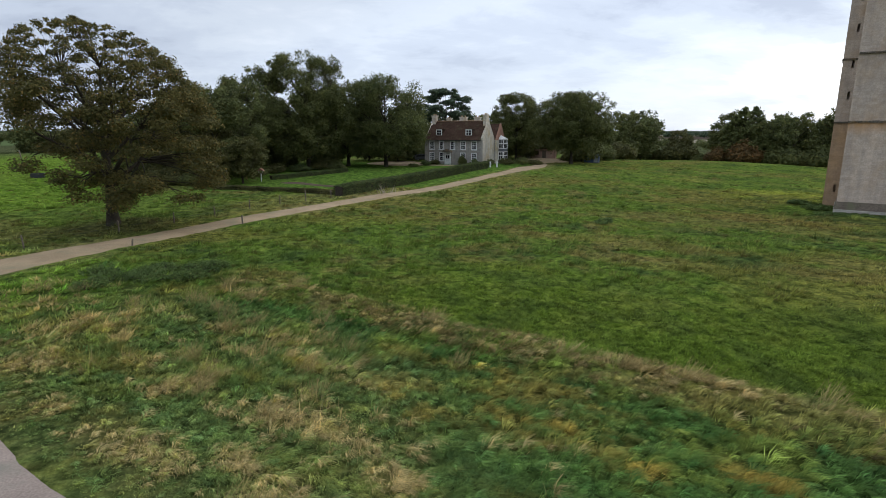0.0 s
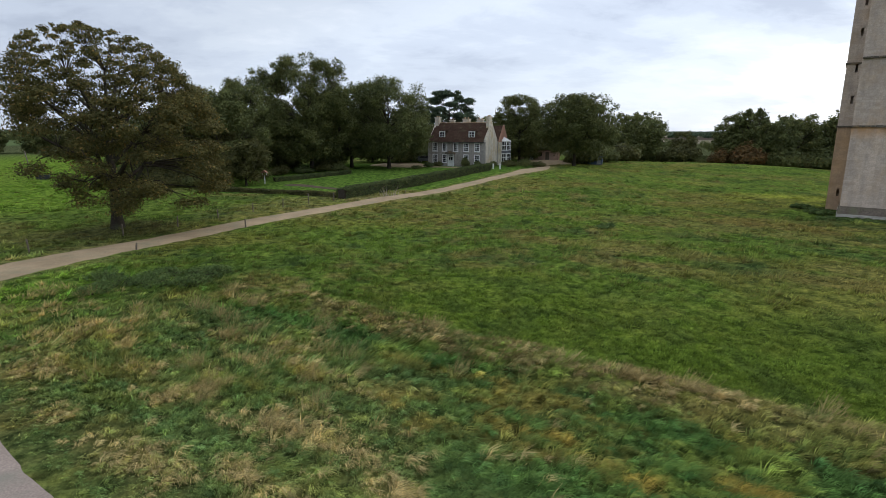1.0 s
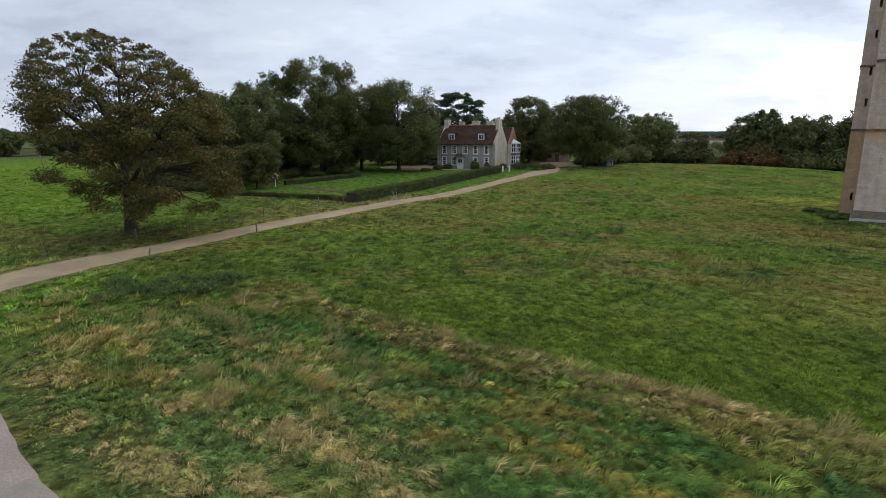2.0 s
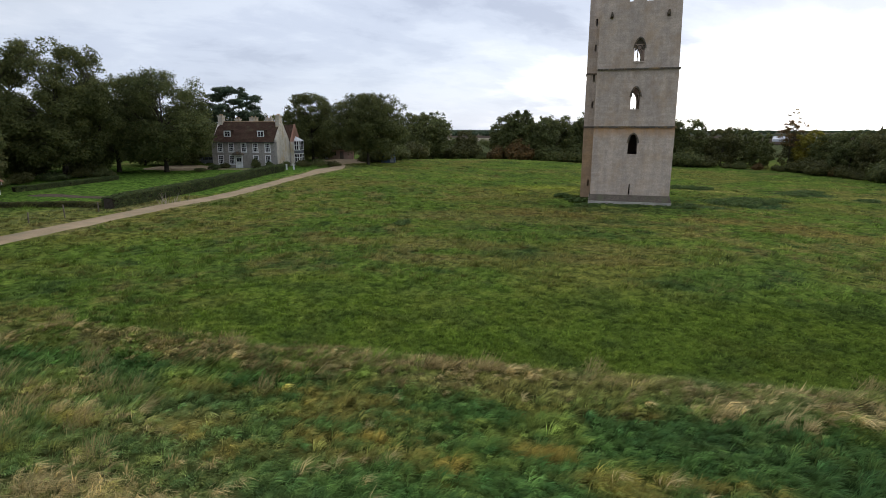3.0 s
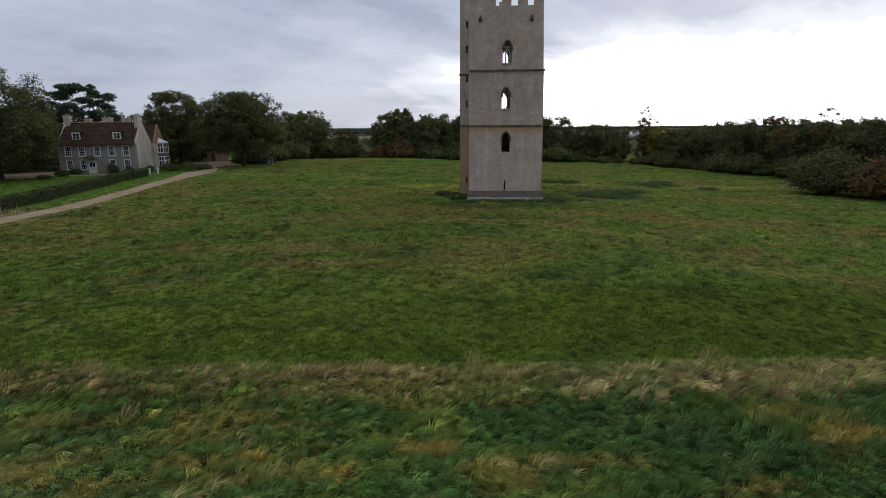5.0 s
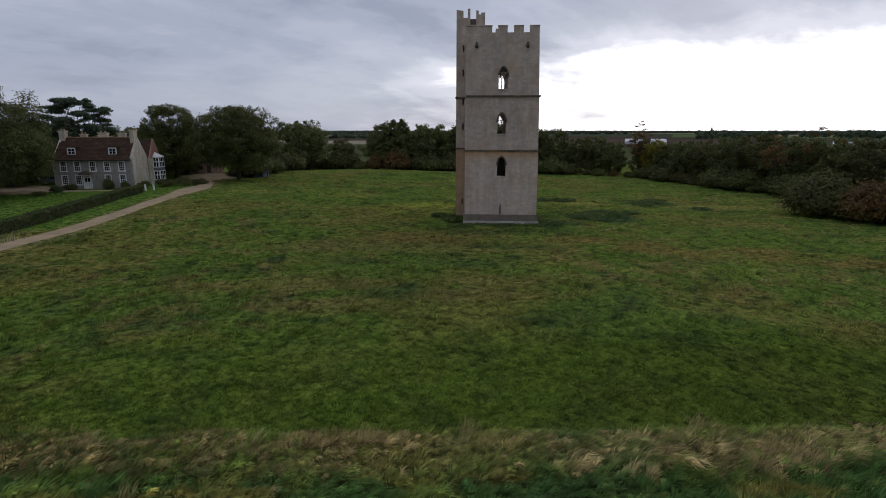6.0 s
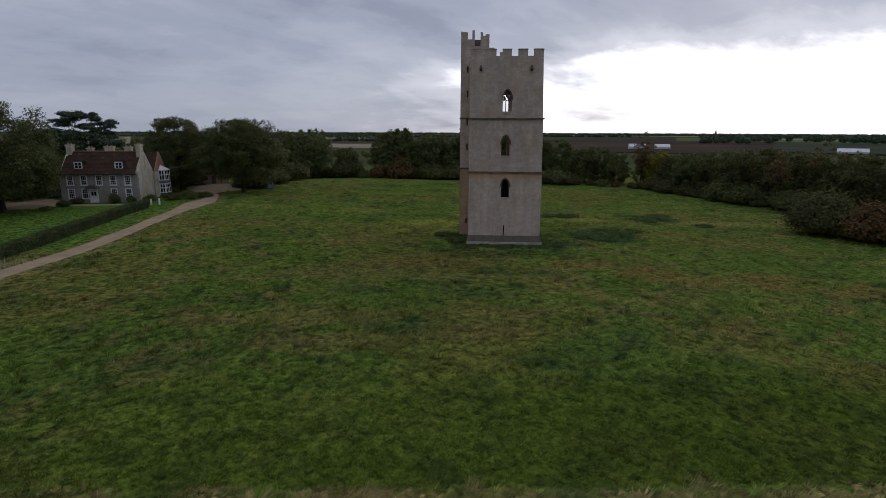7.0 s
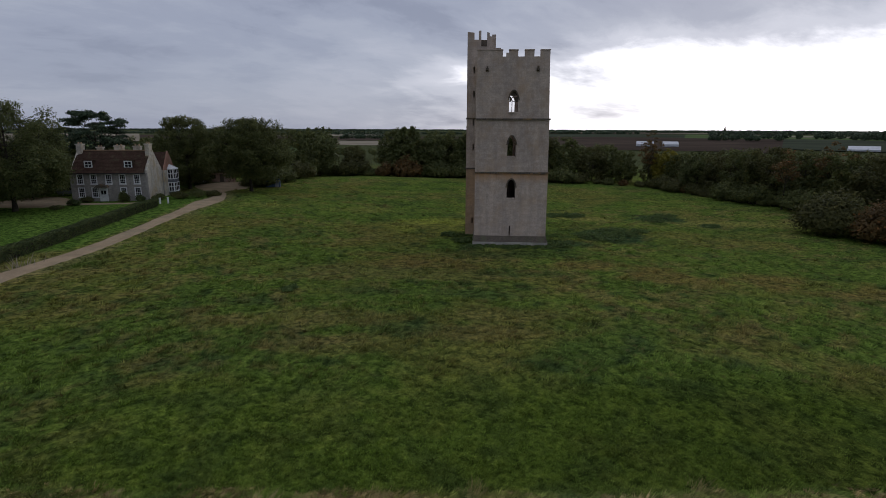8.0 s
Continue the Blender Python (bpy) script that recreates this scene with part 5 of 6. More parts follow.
def grass(name, label, seed, tufts, per, r0, r1, width, kite, near_fall, spread):
    """Tussocks over a stretch of the plan; each has its own tone, height and lean, and its blades splay from one root."""
    rng = np.random.default_rng(seed)
    az = np.radians(rng.uniform(-46, 84, tufts))
    r = r0 * (r1 / r0) ** rng.uniform(0, 1, tufts) ** near_fall
    x, y = r * np.sin(az), r * np.cos(az)
    t, p = line_distance(x, y, TRACK), line_distance(x, y, FOOTPATH)
    tx, ty = x - TOWER_AT[0], y - TOWER_AT[1]
    a, b = 0.781 * tx - 0.624 * ty, 0.624 * tx + 0.781 * ty
    keep = (t > 1.75 + 0.9 * smooth(50, 30, y)) & (p > 2.0) & ~((a > -6.4) & (a < 5.1) & (b > -0.6) & (b < 11))
    x, y, r, t, p = x[keep], y[keep], r[keep], t[keep], p[keep]
    n = len(x)
    q, s = across_ridge(x, y)
    lush = smooth(-0.5, -1.6, q)
    strip = smooth(1.9, 0.9, np.abs(q + 1.4 * (vnoise(x, y, 2.2, 3, 4) - 0.5))) * smooth(-27, -20, s)
    mown = smooth(0.8, 1.8, q) * smooth(13.5, 9, q) * smooth(-22, -13, s) * (1 - strip)
    rough = np.clip(1 - lush - mown - strip, 0, 1)
    lump = rng.beta(1.6, 2.6, n)
    wave = vnoise(x, y, 1.3, 3, 33)
    high = rough * (0.12 + 0.46 * lump * smooth(0.30, 0.62, wave)) + mown * (0.09 + 0.10 * lump) + lush * (0.22 + 0.42 * lump * (0.5 + wave)) + strip * (0.18 + 0.42 * lump * (0.3 + wave))
    near_path = smooth(4.5, 1.9, p)
    high = high * (1 - 0.72 * near_path)
    left = (x + 15.4) * 0.86 - (y - 48.3) * 0.51 < 0
    garden = left & (y > 71 + 0.18 * (x + 24)) & (x > -29)
    high = np.where(garden, 0.05, np.where(~left & (t < 3.2), high * 0.5, high)) * (1 - 0.35 * smooth(60, 120, r))
    # one tone a tussock
    dry = dryness(x, y) * (1 - near_path)
    deep = rng.normal(size=n)
    tone = np.where(lush + strip > 0.5, np.exp(deep * 0.32), 1.24 * np.exp(-np.abs(deep) * 0.46))
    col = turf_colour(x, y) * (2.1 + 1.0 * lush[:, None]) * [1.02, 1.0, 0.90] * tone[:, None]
    pick = rng.uniform(0, 1, n)
    blue = (pick < 0.30) & (lush > 0.5)
    col = np.where(blue[:, None], col * [0.88, 1.0, 1.1], col)
    olive = (pick > 0.80) & (rough > 0.5)
    col = np.where(olive[:, None], blend(col, (0.22, 0.165, 0.07), np.full(n, 0.45)), col)
    tan = pick < strip * (0.08 + 0.62 * smooth(0.40, 0.60, vnoise(s * 0.7, q, 1.5, 3, 14)))
    col = np.where(tan[:, None], np.array([0.36, 0.28, 0.125]) * np.exp(rng.normal(size=n) * 0.36)[:, None], col)
    straw = rng.uniform(0, 1, n) < dry * (0.8 * lush + 0.5 * strip)
    col = np.where(straw[:, None], np.array([0.60, 0.475, 0.225]) * np.exp(rng.normal(size=n) * 0.25)[:, None], col)
    high = high * np.where(straw, 1.4, 1.0)
    lean = WIND + 1.7 * (vnoise(x, y, 2.4, 2, 32) - 0.5) + rng.normal(size=n) * 0.35
    bend = np.clip((0.85 * lush + 1.1 * strip + 0.5 * rough + 0.35 * mown) * (0.55 + 1.0 * vnoise(x, y, 3.0, 2, 31)) + 0.18 * rng.normal(size=n), 0.05, 1.25)
    # blades of each tussock
    own = np.repeat(np.arange(n), per)
    m = len(own)
    phi, out = rng.uniform(0, 2 * np.pi, m), np.abs(rng.normal(size=m))
    foot = (spread(r) * (0.6 + 0.8 * lump))[own] * out
    bx, by = x[own] + np.cos(phi) * foot, y[own] + np.sin(phi) * foot
    length = high[own] * rng.uniform(0.6, 1.2, m) * np.exp(-0.18 * out**2) * 1.1
    vx = np.cos(lean[own]) * np.sin(bend[own]) + np.cos(phi) * 0.38 * out + rng.normal(size=m) * 0.16
    vy = np.sin(lean[own]) * np.sin(bend[own]) + np.sin(phi) * 0.38 * out + rng.normal(size=m) * 0.16
    flat_len = np.hypot(vx, vy) + 1e-6
    tilt = np.clip(np.arctan(flat_len * 1.9), 0.05, 1.35)
    dx, dy = vx / flat_len, vy / flat_len
    w = width(r)[own] * rng.uniform(0.6, 1.4, m)
    face = np.arctan2(dy, dx) + np.pi / 2 + rng.normal(size=m) * 0.6
    wx, wy = np.cos(face) * w / 2, np.sin(face) * w / 2
    z = relief(bx, by) - 0.02
    l1, l2 = length * 0.5, length * 0.55
    kx, ky, kz = bx + dx * l1 * np.sin(tilt * 0.5), by + dy * l1 * np.sin(tilt * 0.5), z + l1 * np.cos(tilt * 0.5)
    ex, ey, ez = kx + dx * l2 * np.sin(tilt * 1.45), ky + dy * l2 * np.sin(tilt * 1.45), np.maximum(kz + l2 * np.cos(tilt * 1.45), z + 0.03)
    i = np.arange(m)
    if kite:
        v = np.stack([np.stack(c, -1) for c in ((bx, by, z), (kx + wx, ky + wy, kz), (ex, ey, ez), (kx - wx, ky - wy, kz))], 1)
        f = np.concatenate([np.stack([4 * i, 4 * i + 1, 4 * i + 3], -1), np.stack([4 * i + 1, 4 * i + 2, 4 * i + 3], -1)])
        c = np.repeat(col[own], 4, 0)
    else:
        v = np.stack([np.stack(c, -1) for c in ((bx - wx, by - wy, z), (bx + wx, by + wy, z), (ex, ey, ez))], 1)
        f = np.stack([3 * i, 3 * i + 1, 3 * i + 2], -1)
        c = np.repeat(col[own], 3, 0)
    return tagged(sheet(name, v.reshape(-1, 3), f, BLADES, None, c), label, "grass", kind="stuff")


grass("long_grass", "long windblown grass, lush green with bleached straw patches", 1, 16000, 27, 7.5, 28, lambda r: 0.005 + 0.0007 * r, True, 0.85, lambda r: 0.10 + 0 * r)
grass("pasture_grass", "rough tufted pasture grass, green and olive brown", 2, 24000, 27, 19, 150, lambda r: 0.014 + 0.0014 * r, False, 1.1, lambda r: 0.16 + 0.003 * r)


def dry_stalks():
    """Tall bleached stalks standing in loose bunches."""
    rng = np.random.default_rng(9)
    spots = []
    while len(spots) < 30:
        x, y = rng.uniform(-24, 24), rng.uniform(8, 30)
        q, s = across_ridge(np.array(x), np.array(y))
        p = float(line_distance(np.array(x), np.array(y), FOOTPATH))
        if p > 3.2 and ((s < -7 and -14 < q < -1.5) or (abs(q) < 1.2 and rng.uniform() < 0.5) or (q < -2 and rng.uniform() < 0.12)):
            spots.append((x, y))
    spots = np.array(spots)
    n = 3400
    own = rng.integers(0, len(spots), n)
    xy = spots[own] + rng.normal(size=(n, 2)) * 0.22
    length = rng.uniform(0.45, 0.95, n)
    out = np.arctan2(-0.6, 0.8) + rng.normal(size=n) * 0.9
    lean = np.abs(rng.normal(size=n)) * 0.3 + 0.12 + 0.5 * vnoise(xy[:, 0], xy[:, 1], 2, 1, 40)
    z = relief(xy[:, 0], xy[:, 1])
    tip = np.column_stack([xy + np.stack([np.cos(out), np.sin(out)], 1) * (length * np.sin(lean))[:, None], z + length * np.cos(lean)])
    base = np.column_stack([xy, z])
    face = rng.uniform(0, 6.3, n)
    w = np.stack([np.cos(face), np.sin(face), 0 * face], 1) * 0.006
    mid = base + (tip - base) * 0.8
    v = np.stack([base, mid + w, tip, mid - w], 1).reshape(-1, 3)
    i = np.arange(n)
    f = np.concatenate([np.stack([4 * i, 4 * i + 1, 4 * i + 3], -1), np.stack([4 * i + 1, 4 * i + 2, 4 * i + 3], -1)])
    col = np.repeat(np.array([0.48, 0.38, 0.18]) * rng.uniform(0.6, 1.15, (n, 1)), 4, 0)
    return tagged(sheet("dry_stalks", v, f, BLADES, None, col), "tall bleached grass stalks in loose bunches", "grass", kind="stuff")


dry_stalks()


# ---- things along the track and round the house ----
def post(x, y, h, r=0.055, mat=None, label="weathered round wooden fence post beside the track", group="fence posts", name="fence_post", lean=(0, 0)):
    z = float(relief(x, y))
    v, f = tube([(0, 0, -0.3), (lean[0] * 0.5, lean[1] * 0.5, h * 0.5), (lean[0], lean[1], h), (lean[0], lean[1], h + r * 0.5)], [r, r, r * 0.95, r * 0.3], 8)
    ob = sheet(name, v, f, mat or WOOD)
    ob.matrix_world = pose(x, y, z)
    return tagged(ob, label, "post", group)


FENCE = [(-34.6, 24.5), (-31.0, 31.5), (-27.6, 38.0), (-24.4, 44.2), (-21.6, 47.8), (-19.3, 51.2), (-17.4, 55.6), (-15.2, 58.9), (-12.9, 61.3), (-10.5, 63.8)]
for k, (x, y) in enumerate(FENCE):
    post(x, y, 1.25 if k == 8 else 0.95, lean=(0.05 * math.sin(k * 2.1), 0.04 * math.cos(k)))
post(-15.6, 47.4, 0.75, 0.07, label="short stout wooden marker post on the verge")
post(-20.6, 38.6, 0.5, 0.06, label="short leaning wooden marker post on the verge", lean=(0.1, 0))
pieces = []
for (ax, ay), (bx, by) in zip(FENCE, FENCE[1:]):
    for h in (0.45, 0.85):
        za, zb = float(relief(ax, ay)) + h, float(relief(bx, by)) + h
        pieces.append(tube([(ax, ay, za), ((ax + bx) / 2, (ay + by) / 2, (za + zb) / 2 - 0.04), (bx, by, zb)], [0.006] * 3, 4))
tagged(sheet("fence_wire", *joined(pieces), BLACK), "two thin wire strands of the track fence", "wire")
for x, y in ((13.75, 107.2), (15.0, 106.9)):
    ob = part("gate_post", boxes((-0.12, 0.12, -0.12, 0.12, -0.3, 1.0), (-0.15, 0.15, -0.15, 0.15, 1.003, 1.08), bevel=0.02), WHITE)
    ob.matrix_world = pose(x, y, float(relief(x, y)), 0, 0, -29)
    tagged(ob, "white-painted square gate post at the garden entrance", "gate post", "gate posts")
post(-71, 102, 3.6, 0.09, label="leaning bare wooden pole in the meadow", group="", name="field_pole", lean=(-0.55, 0.1))


def flat_patch(name, pts, material, label, lift=0.06):
    """A level patch of ground surface with a rounded outline."""
    pts = [Vector(p) for p in pts]
    line = []
    for i in range(len(pts)):
        p0, p1, p2, p3 = (pts[(i + k) % len(pts)] for k in (-1, 0, 1, 2))
        for u in np.linspace(0, 1, 6, endpoint=False):
            line.append(0.5 * ((2 * p1) + (p2 - p0) * u + (2 * p0 - 5 * p1 + 4 * p2 - p3) * u * u + (3 * p1 - p0 - 3 * p2 + p3) * u**3))
    mid = sum(line, Vector((0, 0))) / len(line)
    verts, faces, n = [], [], len(line)
    for ring in range(7):
        for p in line:
            q = p + (mid - p) * ring / 6
            verts.append((q.x, q.y, float(relief(q.x, q.y)) + lift - (0.1 if ring == 0 else 0)))
    for ring in range(6):
        for i in range(n):
            faces.append((ring * n + i, ring * n + (i + 1) % n, (ring + 1) * n + (i + 1) % n, (ring + 1) * n + i))
    return tagged(sheet(name, verts, faces, material, None, None, True), label, "ground", kind="structure")


flat_patch("forecourt", [(-9.5, 116), (-3, 112.5), (0.5, 115), (1.5, 122), (-2, 131), (-9, 128), (-12, 121)], GRAVEL, "pale gravel forecourt beside the house")
flat_patch("drive", [(13.4, 109.8), (9, 111.9), (4, 114.5), (-1, 117.5), (-3.5, 116.2), (2, 113.0), (7.5, 110.4), (12.8, 107.8)], GRAVEL, "narrow gravel drive along the house front", 0.05)
flat_patch("yard", [(25, 122), (31, 124), (38, 131), (39, 142), (31, 143), (25, 137)], GRAVEL, "pale gravel yard behind the field gate", 0.09)
flat_patch("flower_bed", [(-20.5, 80.5), (-13, 76.0), (-8.0, 73.6), (-9.2, 75.6), (-14, 78.2), (-19, 82)], surface("bare_soil", (0.13, 0.10, 0.07), (0.07, 0.055, 0.04), 1, 10, 0.95), "bare brown soil bed across the lawn", 0.08)
hedge("garden_edging", [(-27.5, 73.5), (-20, 71.0), (-13.5, 68.6), (-9.6, 66.5)], 0.9, 0.55, "rough unclipped strip along the garden edge", LEAF_OLIVE, 7000, 0.17, 6, 0.3)


def bird_table():
    t = thing("bird_table", pose(-23.8, 83.0, float(relief(-23.8, 83.0))), "white garden bird table with a small red roof", "bird table")
    part("post", boxes((-0.06, 0.06, -0.06, 0.06, -0.2, 1.2), bevel=0.01), WHITE, t)
    part("tray", boxes((-0.35, 0.35, -0.3, 0.3, 1.203, 1.27)), WOOD, t)
    bm = bmesh.new()
    prism(bm, [(-0.5, 1.6), (0.5, 1.6), (0, 2.0)], -0.4, 0.4)
    part("roof", bm, RED_BRICK, t)
    for x in (-0.3, 0.3):
        part("strut", boxes((x - 0.03, x + 0.03, -0.03, 0.03, 1.273, 1.6)), WHITE, t)


bird_table()


def car():
    t = thing("car", pose(0.8, 131.0, float(relief(0.8, 131.0)) + 0.06, 0, 0, 14), "dark grey estate car parked on the gravel forecourt", "car")
    bm = bmesh.new()
    prism(bm, [(-2.2, 0.35), (2.2, 0.35), (2.25, 0.75), (2.1, 0.95), (1.1, 1.05), (0.45, 1.55), (-1.9, 1.58), (-2.2, 1.0), (-2.25, 0.6)], -0.85, 0.85)
    bmesh.ops.bevel(bm, geom=bm.edges[:], offset=0.06, segments=2, affect="EDGES")
    body = part("body", bm, plain("dark_car_paint", (0.09, 0.095, 0.10), 0.25), t)
    for y in (-0.857, 0.857):
        bm = bmesh.new()
        for a, b in ((-1.85, -0.75), (-0.68, 0.25)):
            prism(bm, [(a, 1.05), (b + (0.35 if b > 0 else 0), 1.05), (b, 1.48), (a + 0.05, 1.5)], *sorted((y, y * 0.985)))
        part("side_window", bm, DARK_GLASS, body)
    bm = bmesh.new()
    prism(bm, [(1.12, 1.09), (0.50, 1.53), (0.47, 1.50), (1.08, 1.06)], -0.74, 0.74)
    part("windscreen", bm, DARK_GLASS, body)
    for x in (-1.4, 1.4):
        for y in (-0.86, 0.70):
            v, f = tube([(x, y, 0.32), (x, y + 0.16, 0.32)], [0.32, 0.32], 16)
            wheel = part("wheel", boxes((x - 0.14, x + 0.14, y - 0.01, y + 0.17, 0.18, 0.46), bevel=0.05), plain("wheel_rim", (0.4, 0.4, 0.42), 0.35, 0.8), t)
            sheet("tyre", v, f, BLACK, wheel)
    for y in (-0.62, 0.62):
        part("headlight", boxes((2.19, 2.26, y - 0.16, y + 0.16, 0.68, 0.84)), plain("lamp_glass", (0.8, 0.8, 0.8), 0.1), t)


car()


def outbuilding():
    t = thing("outbuilding", pose(30.6, 144.3, 0.95, 0, 0, -18), "low faded pink brick farm outbuilding with a pale door", "outbuilding")
    bm = bmesh.new()
    pierced(bm, -5, 5, -0.3, 2.5, 0, 0.3, [(-2.6, -1.4, 0.0, 2.0), (-0.4, 0.7, 0.9, 1.9), (1.6, 2.6, 0.0, 2.0)])
    part("front_wall", bm, PINK_BRICK, t)
    part("back_wall", boxes((-5, 5, 4, 4.3, -0.3, 2.5)), RED_BRICK, t)
    for x in (-5, 4.7):
        bm = bmesh.new()
        prism(bm, [(0.303, -0.3), (3.997, -0.3), (3.997, 2.5), (2.15, 3.3), (0.303, 2.5)], x, x + 0.3)
        bm.transform(Matrix(((0, 1, 0, 0), (1, 0, 0, 0), (0, 0, 1, 0), (0, 0, 0, 1))))
        part("gable", bm, RED_BRICK, t)
    for s0 in (0, 1):
        bm = bmesh.new()
        y0, y1 = (-0.25, 2.15) if s0 == 0 else (4.55, 2.15)
        v = [bm.verts.new(p) for p in ((-5.15, y0, 2.42), (5.15, y0, 2.42), (5.15, y1, 3.38), (-5.15, y1, 3.38), (-5.15, y0, 2.52), (5.15, y0, 2.52), (5.15, y1, 3.5), (-5.15, y1, 3.5))]
        for f in ((0, 1, 2, 3), (4, 5, 6, 7), (0, 1, 5, 4), (1, 2, 6, 5), (3, 0, 4, 7)):
            bm.faces.new([v[i] for i in f])
        part("roof", bm, TILE, t)
    part("door", boxes((-2.57, -1.43, 0.1, 0.16, 0.0, 1.97)), WHITE, t, "pale painted plank door")
    part("door", boxes((1.63, 2.57, 0.1, 0.16, 0.0, 1.97)), WOOD, t)
    part("window", boxes((-0.37, 0.67, 0.12, 0.15, 0.93, 1.87)), DARK_GLASS, t)


outbuilding()


def blue_shed():
    t = thing("shed", pose(40.0, 127.0, float(relief(40.0, 127.0)), 0, 0, -25), "small dark blue metal shed at the field's edge", "shed")
    blue = surface("dark_blue_metal", (0.05, 0.09, 0.17), (0.03, 0.055, 0.11), 0.8, 6, 0.5)
    part("body", boxes((-1.6, 1.6, 0, 2.0, -0.1, 1.75), bevel=0.03), blue, t)
    bm = bmesh.new()
    prism(bm, [(-1.75, 1.753), (1.75, 1.753), (1.75, 1.83), (0, 2.1), (-1.75, 1.83)], -0.12, 2.12)
    part("roof", bm, blue, t)
    part("door", boxes((0.5, 1.4, -0.04, -0.003, 0.05, 1.65)), surface("grey_shed_door", (0.34, 0.36, 0.38), (0.25, 0.26, 0.28), 1, 8, 0.6), t)


blue_shed()


def trough():
    t = thing("trough", pose(-58.5, 86.5, float(relief(-58.5, 86.5)), 0, 0, 20), "black cattle trough out in the meadow", "trough")
    part("tub", boxes((-0.9, 0.9, -0.35, -0.28, 0, 0.7), (-0.9, 0.9, 0.28, 0.35, 0, 0.7), (-0.9, -0.83, -0.277, 0.277, 0, 0.7), (0.83, 0.9, -0.277, 0.277, 0, 0.7), (-0.827, 0.827, -0.277, 0.277, 0.05, 0.3)), BLACK, t)


trough()
rng = np.random.default_rng(77)
BLEACHED = surface("bleached_wood", (0.36, 0.31, 0.24), (0.24, 0.2, 0.15), 1, 12, 0.9)
heap = thing("branch_heap", pose(-4.6, 68.4, float(relief(-4.6, 68.4)), 0, 0, 55), "bleached dead branches heaped at the hedge's end", "branches")
for k in range(14):
    a, h = rng.uniform(0, 6.3), rng.uniform(0.6, 1.5)
    b = np.array([rng.normal() * 0.9, rng.normal() * 0.5, -0.05])
    tip = b + [math.cos(a) * h * 0.55, math.sin(a) * h * 0.4, h]
    sheet("branch", *tube([b, (b + tip) / 2 + rng.normal(size=3) * 0.06, tip], [0.04, 0.028, 0.008], 5), BLEACHED, heap)
# plants before the house
for k, (x, y, r, h, m, lab) in enumerate(((8.6, 113.6, 1.1, 2.2, LEAF_DARK, "dark climbing shrub beside the front door"), (11.2, 112.2, 0.8, 1.5, LEAF_BOX, "small round shrub under the window"), (3.2, 117.0, 1.2, 1.2, LEAF_OLIVE, "loose shrub below the front windows"), (14.3, 113.2, 1.3, 1.5, LEAF_DARK, "dark shrub at the gable's foot"), (17.5, 113.0, 2.2, 1.8, LEAF_OLIVE, "spreading garden shrub by the bay window"), (21.0, 113.0, 2.2, 1.9, LEAF_DARK, "dark spreading shrub beside the drive"), (24.0, 114.5, 1.8, 1.5, LEAF_OLIVE, "low shrub at the yard's edge"), (1.2, 113.5, 1.4, 1.2, LEAF_BOX, "clipped shrub at the forecourt's edge"), (-1.5, 109.5, 1.2, 1.0, LEAF_DARK, "low dark shrub on the lawn"))):
    bush("shrub", x, y, lab, m, "shrub", "shrubs before the house", seed=140 + k, rx=r, ry=r * 0.9, h=h, lumps=10, leaves=2200, leaf=0.16)
# nettles on the bank by the track, and broad weeds at the tower's foot
WEED = foliage("weed_leaves", (0.075, 0.125, 0.042), (0.115, 0.165, 0.055), (0.18, 0.20, 0.075), 1.4)
for k in range(9):
    x, y = -18.5 + 6.5 * (k / 8) + 0.7 * math.sin(k * 2.3), 29.6 + 1.3 * math.cos(k * 1.7) + 0.12 * k
    bush("weed_patch", x, y, "dark nettles and weeds on the bank", WEED, "weeds", "weeds on the bank", seed=160 + k, rx=1.6, ry=1.3, h=0.7, lumps=60, leaves=1000, leaf=0.085, lump=0.13)
TC, TS = math.cos(radians(TOWER_TURN)), math.sin(radians(TOWER_TURN))
for k, (a, b, r, h) in enumerate(((-6.4, 1.5, 1.4, 0.9), (-5.2, -1.0, 1.3, 0.5), (-3.6, -1.3, 1.2, 0.35), (-1.9, -1.0, 1.5, 0.42), (-0.2, -1.4, 1.2, 0.3), (1.4, -1.0, 1.4, 0.45), (3.0, -1.3, 1.2, 0.35), (4.5, -1.0, 1.3, 0.5), (6.4, 0.5, 1.5, 0.9), (8.4, 27.2, 2.0, 0.9), (11.2, 28.8, 2.2, 0.9), (13.5, 29.6, 1.8, 0.8), (11.5, 8.0, 2.2, 0.8), (14.2, 7.0, 2.2, 0.8), (13.6, 10.6, 2.6, 0.9), (16.8, 11.2, 2.6, 0.9), (16.0, 14.5, 2.4, 0.8), (19.4, 14.2, 2.2, 0.8), (26.2, 27.5, 2.4, 0.8), (28.6, 31.2, 2.8, 0.9), (30.5, 34.5, 2.6, 0.8), (35, 24.2, 2.0, 0.6), (-8.0, 5.0, 1.4, 1.0))):
    x, y = TOWER_AT[0] + a * TC - b * TS, TOWER_AT[1] + a * TS + b * TC
    bush("weed_patch", x, y, "dark nettle clump in the grass near the tower", WEED, "weeds", "weeds near the tower", seed=180 + k, rx=r * 1.45, ry=r * 1.2, h=h * (0.4 if -2 < b < 0 else 0.75), lumps=38, leaves=1500, leaf=0.13, lump=0.13)
bush("weed_patch", 16.0, 46.2, "dark green thistle clump in the open pasture", WEED, "weeds", "", seed=199, rx=0.9, ry=0.8, h=0.6, lumps=8, leaves=900, leaf=0.12)

